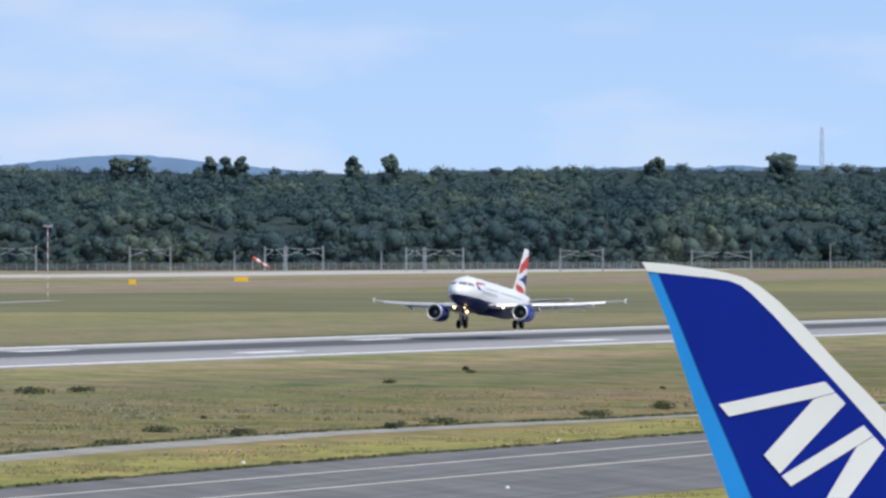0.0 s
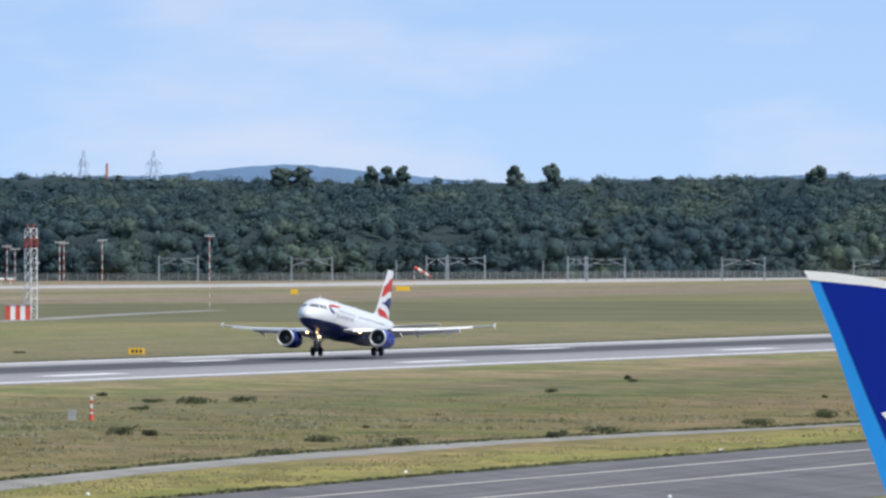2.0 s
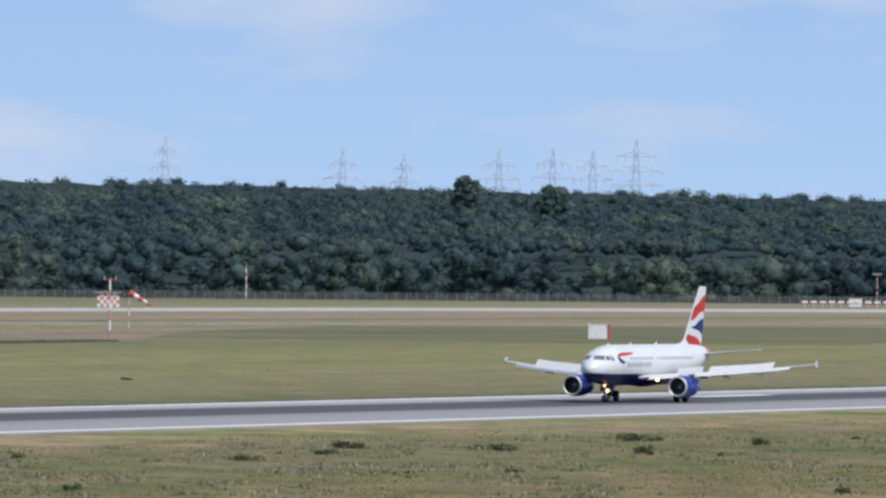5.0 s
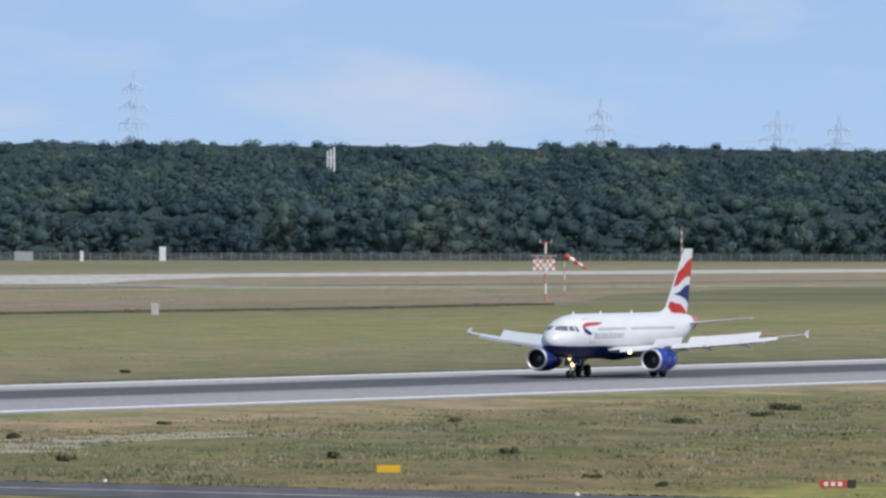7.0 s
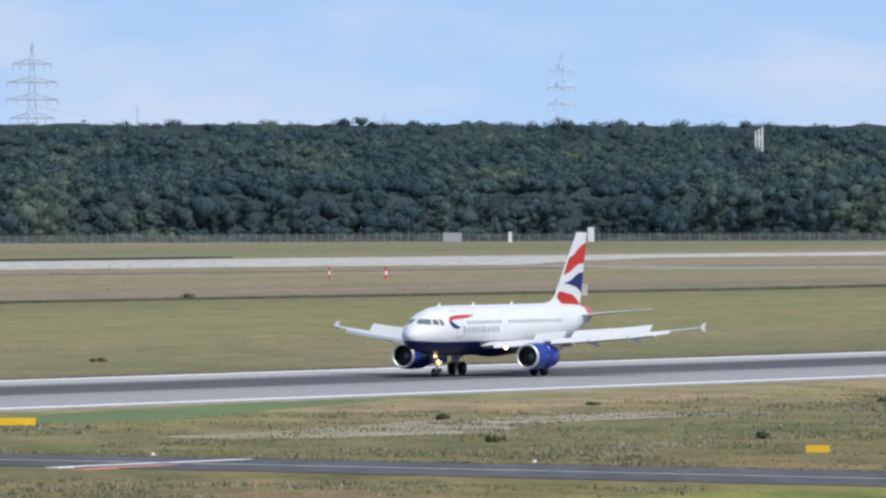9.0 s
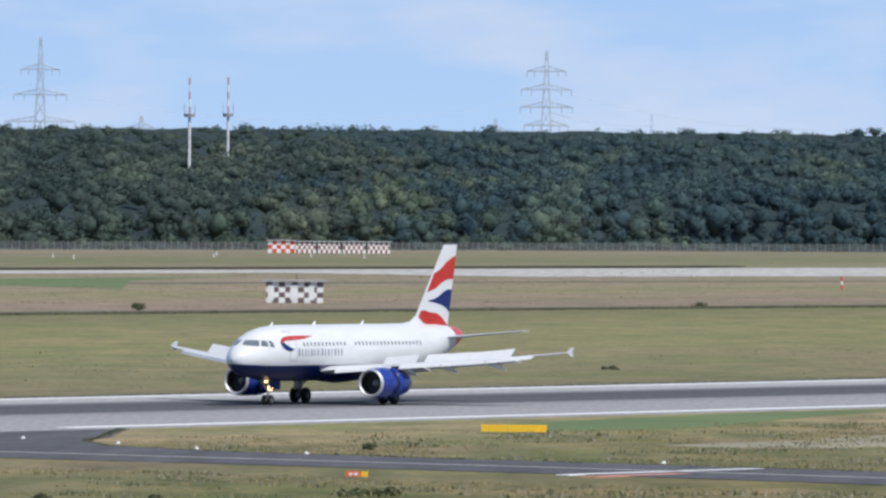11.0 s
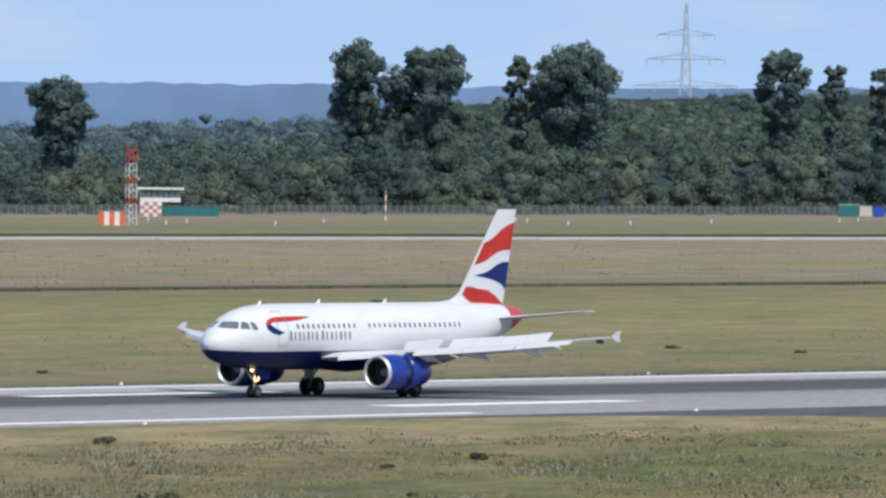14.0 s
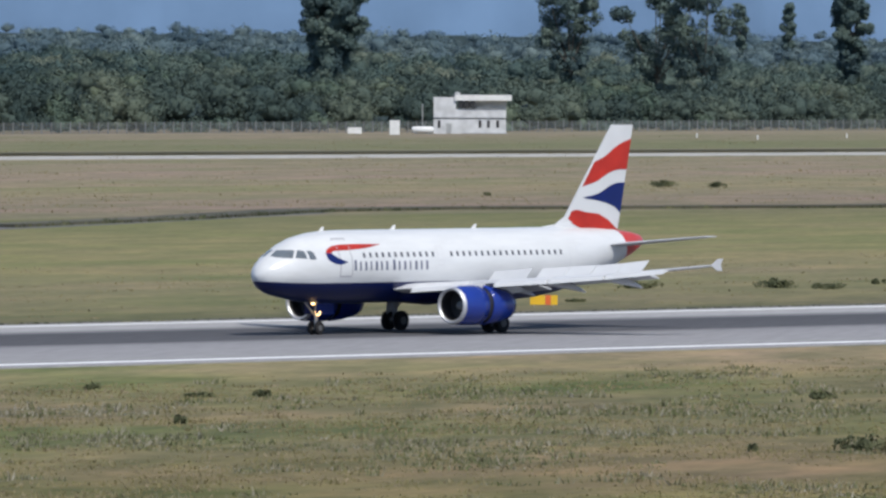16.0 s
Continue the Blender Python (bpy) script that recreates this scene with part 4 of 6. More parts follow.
def lattice_mast(x, y, h, half, n, white_low, label):
    root = tagged(new("lattice_mast"), label, "lattice mast")
    root.matrix_basis = pose(x, y, 0, 0, 0, -25)
    for i in range(n):
        z0, z1 = h * i / n, h * (i + 1) / n
        bm = bmesh.new()
        c = [(half, half), (half, -half), (-half, -half), (-half, half)]
        for k in range(4):
            (ax, ay), (bx, by) = c[k], c[(k + 1) % 4]
            add_tube(bm, (ax, ay, z0), (ax, ay, z1), 0.1 if white_low else 0.08, None, 6)
            add_tube(bm, (ax, ay, z0), (bx, by, z1), 0.055 if white_low else 0.04, None, 5)
            add_tube(bm, (ax, ay, z1), (bx, by, z1), 0.06, None, 5)
        part("section", bm, M_RWRED if i == n - 2 or not white_low and i in (3, 6, n - 1) else M_RWWHITE, root)
    bm = bmesh.new()
    for s in (1, -1):
        add_tube(bm, (half * s, 0, h), (half * s, 0, h + 0.9), 0.09, None, 6)
    part("antenna", bm, M_RWRED, root)
    bm = bmesh.new()
    add_box(bm, (half + 0.6, 0, h * 0.62), (1.1, 0.5, 0.35))
    part("bracket", bm, M_GREY, root)


lattice_mast(1761, 646, 15.6, 0.74, 9, True, "tall white lattice antenna mast with red sections")
lattice_mast(1741.3, 1353.6, 15.4, 0.85, 11, False, "red and white lattice antenna mast")


def striped_shelter(x, y, w, d, h, n, rz, first, label):
    root = tagged(new("equipment_shelter"), label, "shelter")
    root.matrix_basis = pose(x, y, 0, 0, 0, rz)
    for i in range(n):
        bm = bmesh.new()
        add_box(bm, (-w / 2 + w * (i + 0.5) / n, 0, h / 2), (w / n - 0.01, d, h))
        part("panel", bm, (first, M_RWWHITE)[i % 2], root)
    bm = bmesh.new()
    add_box(bm, (0, 0, h + 0.06), (w + 0.2, d + 0.2, 0.12))
    part("roof", bm, M_GREY, root)


striped_shelter(1738, 640, 4.2, 2.6, 2.5, 5, -68, M_RWRED, "red and white striped equipment shelter beside a mast")
striped_shelter(1735.5, 1354, 5.2, 2.6, 2.9, 5, -50, M_ORANGE, "orange and white striped equipment shelter beside a mast")


def plain_box(name, x, y, w, d, h, rz, material, label, category, roof=None, lift=0.0):
    root = tagged(new(name), label, category)
    root.matrix_basis = pose(x, y, 0, 0, 0, rz)
    bm = bmesh.new()
    vs = add_box(bm, (0, 0, lift + (h - lift) / 2), (w, d, h - lift))
    bmesh.ops.bevel(bm, geom=bm.edges[:], offset=min(w, d, h) * 0.04, segments=2, affect="EDGES")
    part("body", bm, material, root)
    bm = bmesh.new()
    add_box(bm, (0, 0, h + 0.05), (w * 1.03, d * 1.03, 0.1))
    part("roof", bm, roof or material, root)
    bm = bmesh.new()
    add_box(bm, (w * 0.2, -d / 2 - 0.02, lift + (h - lift) * 0.45), (min(0.9, w * 0.3), 0.05, (h - lift) * 0.8))
    part("door", bm, material, root)
    return root


r = plain_box("equipment_shelter", 1748.7, 702, 3.4, 2.4, 2.6, -68, M_RWWHITE, "white equipment shelter with a red end panel", "shelter")
bm = bmesh.new()
add_box(bm, (1.9, 0, 1.3), (0.4, 2.5, 2.6))
part("end_panel", bm, M_RWRED, r)
plain_box("cabinet", 823.9, 298.7, 0.6, 0.5, 0.75, -70, M_GREY, "small grey metal cabinet in the grass", "cabinet")
plain_box("container", 2297.0, 1553.4, 5.2, 2.6, 3.0, -56, M_TEAL, "teal site container beside the fence", "container", M_RWWHITE)
plain_box("container", 2299.6, 1549.7, 3.2, 2.6, 2.7, -56, M_BEIGE, "beige site container beside the fence", "container")
plain_box("container", 2301.4, 1547.0, 3.0, 2.4, 2.5, -56, M_BLUEBOX, "bright blue site container beside the fence", "container")
plain_box("container", 2316.4, 1546.1, 2.5, 1.6, 1.7, -56, M_TEAL, "small teal container with a pale lid", "container", M_RWWHITE)
plain_box("barrier", 2322.4, 1546.1, 3.6, 0.6, 1.4, -56, M_ORANGE, "orange red site barrier", "barrier")
plain_box("barrier", 2324.6, 1542.8, 2.6, 0.6, 0.9, -56, M_RWRED, "low red and white site barrier", "barrier", M_RWWHITE)
plain_box("barrier", 2326.4, 1540.3, 2.2, 0.6, 0.6, -56, M_ORANGE, "low orange site barrier", "barrier")
plain_box("container", 2826, 1453, 5.6, 2.6, 2.8, -63, M_GREY, "grey metal container at the fence", "container")
plain_box("container", 2017, 1551, 14.5, 2.5, 2.1, -52, M_TEAL, "long dark teal container by the fence", "container")
plain_box("cabinet", 2865, 1427, 1.9, 1.6, 4.3, -63, M_RWWHITE, "tall white measuring cabinet at the fence", "cabinet", M_BLACK)
plain_box("cabinet", 2828, 1435, 1.0, 1.0, 3.0, -63, M_RWWHITE, "slim white cabinet at the fence", "cabinet")
plain_box("cabinet", 1411, 704, 1.1, 0.9, 1.6, -63, M_BEIGE, "pale equipment cabinet on the grass", "cabinet")
plain_box("cabinet", 1715.7, 1515.6, 2.1, 1.4, 3.0, -49, M_RWWHITE, "white equipment cabinet beside the building", "cabinet")
plain_box("cabinet", 1733.8, 1543, 3.0, 1.2, 1.3, -49, M_RWWHITE, "low white equipment cabinet", "cabinet")


def tank():
    root = tagged(new("storage_tank"), "white horizontal storage tank on saddles", "tank")
    root.matrix_basis = pose(1735.3, 1524.9, 0, 0, 0, -49)
    bm = bmesh.new()
    prof = [(-2.4, 0.15), (-2.3, 0.5), (-2.05, 0.72), (2.05, 0.72), (2.3, 0.5), (2.4, 0.15)]
    add_loft(bm, [[(x, q * math.cos(k * 0.3927), 0.95 + q * math.sin(k * 0.3927)) for k in range(16)] for x, q in prof])
    part("shell", bm, M_RWWHITE, root, smooth=True)
    for s in (-1.4, 1.4):
        bm = bmesh.new()
        add_box(bm, (s, 0, 0.18), (0.3, 1.2, 0.36))
        part("saddle", bm, M_GREY, root)


tank()


def checked_wall(bm, o, u, w, h, nu, nv):
    """A wall of square panels, alternating between two paints."""
    o, u = Vector(o), Vector(u)
    for i in range(nu):
        for j in range(nv):
            p = [o + u * (w * a / nu) + Vector((0, 0, h * b / nv)) for a, b in ((i, j), (i + 1, j), (i + 1, j + 1), (i, j + 1))]
            f = bm.faces.new([bm.verts.new(q) for q in p])
            f.material_index = (i + j) % 2


def checked_box(name, x, y, w, d, h, nu, nv, rz, mats, label, category):
    root = tagged(new(name), label, category)
    root.matrix_basis = pose(x, y, 0, 0, 0, rz)
    nd = max(2, round(nu * d / w))
    for k, (o, u, ww, nn) in enumerate((((-w / 2, -d / 2, 0), (1, 0, 0), w, nu), ((w / 2, -d / 2, 0), (0, 1, 0), d, nd), ((w / 2, d / 2, 0), (-1, 0, 0), w, nu), ((-w / 2, d / 2, 0), (0, -1, 0), d, nd))):
        bm = bmesh.new()
        checked_wall(bm, o, u, ww, h, nn, nv)
        part("wall", bm, mats, root)
    bm = bmesh.new()
    add_box(bm, (0, 0, h + 0.13), (w + 0.9, d + 0.9, 0.25))
    part("roof", bm, M_GREY, root)
    return root


hut = checked_box("radio_hut", 1338.7, 796.5, 8.2, 4.0, 3.0, 9, 4, -59, (M_RWWHITE, M_DARKCHK), "black and white checked radio hut with flat roof", "hut")
for x, w in ((-3.4, 0.9), (-0.1, 1.1), (2.4, 0.8)):
    bm = bmesh.new()
    add_box(bm, (x, -2.03, 1.5), (w, 0.08, 2.2))
    part("door", bm, M_RWWHITE, hut)
bm = bmesh.new()
add_tube(bm, (0.3, 0, 3.2), (0.3, 0, 4.0), 0.06, None, 6)
part("antenna", bm, M_BLACK, hut)
checked_box("antenna_screen", 2492, 1487, 7.2, 2.5, 3.3, 6, 3, -59, (M_RWWHITE, M_RWRED), "red and white checked antenna screen", "antenna screen")
for i in range(4):
    checked_box("antenna_screen", 2500.5 + i * 4.6, 1485 - i * 5.0, 6.2, 1.6, 3.0, 9, 3, -59 + 14, (M_RWWHITE, M_DARKRED), "narrow red and white checked antenna screen", "antenna screen")
checked_box("radio_hut", 2506, 1140, 5.6, 3.5, 3.6, 7, 4, -65, (M_RWWHITE, M_PALERED), "red and white checked hut on the far field", "hut")


def wind_sock(x, y, h, L, rz):
    root = banded("windsock", x, y, h, 0.07, 7, "red and white windsock drooping on a banded pole", "windsock", rz)
    a = Vector((0.1, 0, h))
    dirv = Vector((0.84, 0, -0.5))
    for i in range(5):
        bm = bmesh.new()
        p, q = a + dirv * (L * i / 5), a + dirv * (L * (i + 1) / 5)
        add_tube(bm, p, q, 0.52 - 0.07 * i, 0.52 - 0.07 * (i + 1), 12)
        part("sock_band", bm, (M_RWRED, M_RWWHITE)[i % 2], root)


wind_sock(1745.5, 790, 7.3, 4.6, -65)
wind_sock(2756.7, 902, 5.2, 5.4, -72)


def wind_mast(x, y, h, r, rz):
    root = banded("weather_mast", x, y, h, r, 6, "red and white weather mast with wind sensors", "weather mast", rz)
    bm = bmesh.new()
    add_tube(bm, (-h * 0.09, 0, h), (h * 0.09, 0, h), r * 0.5, None, 6)
    part("crossarm", bm, M_RWRED, root)
    for s in (-1, 1):
        bm = bmesh.new()
        add_tube(bm, (s * h * 0.09, 0, h), (s * h * 0.09, 0, h * 1.06), r * 0.9, r * 0.5, 8)
        part("wind_sensor", bm, M_GREY, root)
    return root


wind_mast(1607.6, 731, 10.0, 0.16, -65)
m = wind_mast(824.3, 297.2, 1.95, 0.1, -70)
bm = bmesh.new()
add_tube(bm, (0, 0, 0), (0, 0, 0.5), 0.24, 0.2, 10)
part("base", bm, M_RWRED, m)
banded("marker_pole", 2925, 1286, 10.4, 0.2, 9, "red and white banded pole by the forest", "pole")
banded("marker_pole", 1823.5, 1350, 7.4, 0.16, 7, "red and white banded pole on the far field", "pole")
banded("marker_pole", 1944, 677, 7.4, 0.055, 9, "thin red and white banded pole", "pole")
for x, y, h in ((1661, 867, 2.1), (1661, 878, 2.1), (1692, 883, 1.6)):
    banded("marker_post", x, y, h, 0.2, 3, "short white marker post with red band", "marker post")


def localizer():
    root = tagged(new("localizer_antenna"), "row of white and orange localizer antenna elements", "antenna array")
    x0, y0, x1, y1 = 2853, 1084, 2871, 1058
    bm = bmesh.new()
    add_tube(bm, (x0, y0, 1.2), (x1, y1, 1.2), 0.12, None, 6)
    part("rail", bm, M_ORANGE, root)
    for i in range(12):
        f = (i + 0.5) / 12
        x, y = x0 + (x1 - x0) * f, y0 + (y1 - y0) * f
        bm = bmesh.new()
        add_box(bm, (0, 0, 1.55), (1.7, 0.5, 0.6), pose(x, y, 0, 0, 0, -55))
        add_tube(bm, (x, y, 0), (x, y, 1.3), 0.07, None, 6)
        part("element", bm, M_RWWHITE, root)


localizer()
plain_box("cabinet", 2892, 1082, 3.6, 1.4, 2.3, -70, M_RWWHITE, "white cabinet behind the antenna row", "cabinet")


def gantry(az0, az1, h):
    """A railway portal between two bearings along the line, with arms that carry the overhead wire."""
    d = 3190
    (x0, y0), (x1, y1) = [(d * math.sin(radians(a)), d * math.cos(radians(a))) for a in (az0, az1)]
    w = math.hypot(x1 - x0, y1 - y0)
    root = tagged(new("railway_gantry"), "grey steel railway gantry with catenary arms", "gantry")
    root.matrix_basis = pose(x0, y0, 0, 0, 0, math.degrees(math.atan2(y1 - y0, x1 - x0)))
    for s in (0, w):
        bm = bmesh.new()
        for q in (-0.22, 0.22):
            add_tube(bm, (s + q, 0, 0), (s + q * 0.6, 0, h), 0.11, 0.09, 6)
        for i in range(7):
            add_tube(bm, (s - 0.2, 0, h * i / 7), (s + 0.2, 0, h * (i + 1) / 7), 0.05, None, 4)
        part("mast", bm, M_MAST, root)
    for s, t in ((0, 1), (w, -1)):
        bm = bmesh.new()
        add_tube(bm, (s, 0, h * 0.6), (s + t * w * 0.45, 0, h * 0.86), 0.11, None, 5)
        add_tube(bm, (s, 0, h * 0.9), (s + t * w * 0.45, 0, h * 0.86), 0.09, None, 5)
        add_tube(bm, (s + t * w * 0.2, 0, h * 0.72), (s + t * w * 0.45, 0, h * 0.66), 0.07, None, 5)
        part("cantilever", bm, M_MAST, root)


for a0, a1, h in ((70.531, 70.737, 7.8), (71.232, 71.447, 7.6), (71.946, 72.05, 7.6), (72.06, 72.254, 7.8), (72.693, 72.785, 7.4), (72.795, 72.994, 7.4), (73.508, 73.732, 7.2), (74.203, 74.516, 6.8)):
    gantry(a0, a1, h)
for a, h in ((74.934, 8.4), (71.785, 6.4), (72.561, 6.2)):
    bm = bmesh.new()
    add_tube(bm, (0, 0, 0), (0, 0, h), 0.17, 0.11, 8)
    add_tube(bm, (-0.7, 0, h * 0.92), (0.7, 0, h * 0.92), 0.06, None, 5)
    ob = tagged(part("railway_mast", bm, M_MAST), "single grey steel railway mast", "mast")
    ob.matrix_basis = pose(3190 * math.sin(radians(a)), 3190 * math.cos(radians(a)), 0, 0, 0, 18)


def sign(x, y, w, h, rz, panels, label):
    root = tagged(new("airfield_sign"), label, "sign")
    root.matrix_basis = pose(x, y, 0, 0, 0, rz)
    x0 = -w / 2
    for frac, m, bars in panels:
        ww = w * frac
        bm = bmesh.new()
        add_box(bm, (x0 + ww / 2, 0, 0.12 + h / 2), (ww - 0.02, 0.16, h))
        part("panel", bm, m, root)
        if bars:
            for i in range(bars):
                bm = bmesh.new()
                add_box(bm, (x0 + ww * (i + 1) / (bars + 1), -0.1, 0.12 + h / 2), (ww * 0.45 / bars, 0.03, h * 0.5))
                part("mark", bm, M_BLACK if m is M_YELLOW else M_RWWHITE, root)
        x0 += ww
    for s in (-1, 1):
        bm = bmesh.new()
        add_tube(bm, (s * w * 0.35, 0, 0), (s * w * 0.35, 0, 0.14), 0.05, None, 6)
        part("leg", bm, M_GREY, root)


Y3 = ((1, M_YELLOW, 0),)
sign(2418, 821, 1.7, 1.2, -71, Y3, "small yellow airfield sign on the far grass")
sign(2555, 839, 3.4, 1.1, -71, Y3, "long yellow airfield sign on the far grass")
sign(1252, 445.5, 2.0, 0.75, -70, ((1, M_YELLOW, 3),), "yellow airfield sign with black marks by the runway")
sign(518.6, 445.5, 1.75, 0.6, -50, ((0.55, M_YELLOW, 0), (0.2, M_ORANGE, 0), (0.25, M_YELLOW, 0)), "yellow and orange airfield sign by the runway")
sign(614, 348.6, 4.3, 0.48, -60, ((0.4, M_YELLOW, 0), (0.6, M_YELLOW, 0)), "long low yellow airfield sign beside the runway")
sign(508.8, 298.7, 1.25, 0.3, -60, ((0.7, M_ORANGE, 2), (0.3, M_YELLOW, 0)), "low red and yellow taxiway sign in the grass")
sign(550, 232.4, 2.05, 0.45, -65, ((0.75, M_RWRED, 3), (0.25, M_BLACK, 0)), "red and black taxiway sign in the grass")
sign(569.6, 269, 1.4, 0.42, -65, Y3, "low yellow taxiway sign in the grass")
sign(1820, 1189.5, 3.8, 0.8, -57, Y3, "yellow airfield sign on the far field")


def edge_light(x, y):
    root = tagged(new("edge_light"), "small white taxiway edge light", "edge light", "edge lights along the paving")
    root.location = (x, y, 0.03)
    bm = bmesh.new()
    add_tube(bm, (0, 0, 0), (0, 0, 0.06), 0.15, 0.13, 10)
    part("base", bm, M_RWWHITE, root)
    bm = bmesh.new()
    add_tube(bm, (0, 0, 0.06), (0, 0, 0.16), 0.1, 0.07, 8)
    part("lens", bm, M_RWWHITE, root)


for x, y in ((575.3, 362), (568, 350.5), (560, 340), (554.5, 329), (551.3, 303), (545, 275), (532, 240), (594, 179), (591, 213.3), (650, 213.3), (720, 213.3), (534, 372), (480, 372), (560, 436), (620, 436), (680, 436)):
    edge_light(x, y)
for i in range(26):
    banded("marker_post", 1690 + i * 27, 1395 + 40 * math.sin(i * 1.3), 0.9, 0.16, 1, "short pale marker post on the far field", "marker post")


# ---- control building and cabin ----
def control_building():
    root = tagged(new("control_building"), "weathered white flat-roofed control building with a glazed lookout", "building")
    root.matrix_basis = pose(1761, 1534, 0, 0, 0, -48.9)
    def b(name, c, s, m, parent=root, label=""):
        bm = bmesh.new()
        add_box(bm, c, s)
        return part(name, bm, m, parent, label)
    w = b("ground_floor", (0, 0, 1.65), (15.6, 8, 3.3), M_WALL)
    b("string_course", (0, 0, 3.38), (15.9, 8.3, 0.16), M_BLACK)
    u = b("upper_floor", (0, 0, 4.4), (15.6, 8, 1.9), M_WALL)
    b("parapet", (-5.4, 0, 6.6), (4.8, 8, 2.5), M_WALL)
    b("lookout_wall", (3.2, 0.6, 6.3), (9.4, 6, 1.9), M_BEIGE)
    b("lookout_roof", (2.9, 0, 7.75), (12.2, 9, 1.2), M_RWWHITE)
    for i in range(3):
        b("lookout_window", (-2.0 + i * 1.3, -3.3, 6.25), (1.08, 1.9, 1.6), M_DARK)
    b("aerial_mast", (-10.2, 1, 3.2), (0.22, 0.22, 6.4), M_GREY)
    for z in (0.12, 5.5):
        b("ledge", (3.2, -0.1, z), (9.8, 8.3, 0.14), M_GREY)
    for x in (-6.6, 2.2, 4.0, 6.0):
        b("window", (x, -4.02, 2.1), (0.6, 0.1, 1.6), M_DARK)
    b("door", (-4.5, -4.02, 1.1), (1.1, 0.1, 2.2), M_GREY)
    bm = bmesh.new()
    bmesh.ops.create_uvsphere(bm, u_segments=12, v_segments=8, radius=0.75, matrix=Matrix.Translation((-2.7, 0, 8.3)))
    part("radome", bm, M_GREY, root, smooth=True)


control_building()


def cabin():
    root = tagged(new("lookout_cabin"), "white and red lookout cabin with glazed upper floor", "cabin")
    root.matrix_basis = pose(1988.5, 1537.4, 0, 0, 0, -52)
    def b(name, c, s, m):
        bm = bmesh.new()
        add_box(bm, c, s)
        return part(name, bm, m, root)
    b("ground_floor", (-2.0, 0, 1.7), (5.0, 5, 3.4), M_RWWHITE)
    for i in range(5):
        for j in range(4):
            if (i + j) % 2 == 0:
                b("red_panel", (-4.0 + i * 1.0, -2.53, 0.42 + j * 0.85), (1.0, 0.06, 0.85), M_PALERED)
    b("upper_floor", (0.2, 0, 3.9), (9.4, 5, 1.0), M_RWWHITE)
    for i in range(7):
        b("window", (-3.9 + i * 1.35, -2.53, 5.33), (1.1, 0.1, 1.7), M_SCREEN)
    b("back_wall", (0.2, 0.4, 5.3), (9.2, 4, 1.9), M_GREY)
    b("roof", (0.2, 0, 6.5), (11.0, 6.4, 0.45), M_RWWHITE)


cabin()


# ---- power lines and masts ----
def pylon(x, y, h, arm, narrow=0.0, paint=None):
    root = tagged(new("pylon"), "grey steel lattice electricity pylon", "pylon", "electricity pylons beyond the forest")
    root.matrix_basis = pose(x, y, 0, 0, 0, -62)
    bm = bmesh.new()
    b0 = 4.0 if not narrow else narrow
    n = 12
    def half(z):
        return b0 * (1 - z / h) ** 1.05 + 0.4
    for i in range(n):
        z0, z1 = h * i / n, h * (i + 1) / n
        for k in range(4):
            sx, sy = (1, 1, -1, -1)[k], (1, -1, -1, 1)[k]
            tx, ty = (1, -1, -1, 1)[k], (-1, -1, 1, 1)[k]
            a, c = half(z0), half(z1)
            add_tube(bm, (sx * a, sy * a, z0), (sx * c, sy * c, z1), 0.26, None, 4)
            add_tube(bm, (sx * a, sy * a, z0), (tx * c, ty * c, z1), 0.12, None, 4)
            add_tube(bm, (tx * a, ty * a, z0), (sx * c, sy * c, z1), 0.09, None, 4)
    part("tower", bm, paint or M_PYLON, root)
    if arm:
        for z, f in ((0.885, 0.75), (0.785, 0.97), (0.69, 1.0), (0.59, 0.85)) if arm < 26 else ((0.83, 0.55), (0.7, 0.75), (0.56, 1.0)):
            bm = bmesh.new()
            L = arm / 2 * f
            q = half(z * h)
            add_tube(bm, (-L, 0, z * h), (L, 0, z * h), 0.26, None, 4)
            for s in (1, -1):
                add_tube(bm, (s * q, 0, z * h + 2.2), (s * L, 0, z * h), 0.22, None, 4)
                for k in range(1, 5):
                    u = q + (L - q) * k / 5
                    add_tube(bm, (s * u, 0, z * h), (s * (u - (L - q) * 0.1), 0, z * h + 2.2 * (1 - k / 5)), 0.1, None, 4)
                for u in (L, L * 0.6):
                    add_tube(bm, (s * u, 0, z * h), (s * u, 0, z * h - 2.6), 0.16, None, 4)
            part("crossarm", bm, paint or M_PYLON, root)


for x, y, h, a in ((4275, 1699, 63, 22), (4268, 1716, 58, 17), (4262, 1732, 59, 18), (4253, 1753, 58, 18), (4237, 1790, 56, 12), (4227, 1814, 58, 16), (4197, 1883, 63, 12), (4112, 2062, 75, 12),
                   (4006, 2260, 78, 22), (3897, 2445, 82, 30), (3839, 2535, 92, 28), (3771, 2634, 80, 45), (4078, 2129, 49, 15), (3919, 2408, 49, 16), (3996, 2279, 49, 16), (4336, 1535, 49, 9), (4326, 1563, 49, 6)):
    pylon(x, y, h, a, 0.0, M_HAZESTEEL if y < 2200 else None)
for x, y, h in ((4028, 2221, 51), (4441, 1199, 55)):
    pylon(x, y, h, 0, 1.2, M_HAZESTEEL)


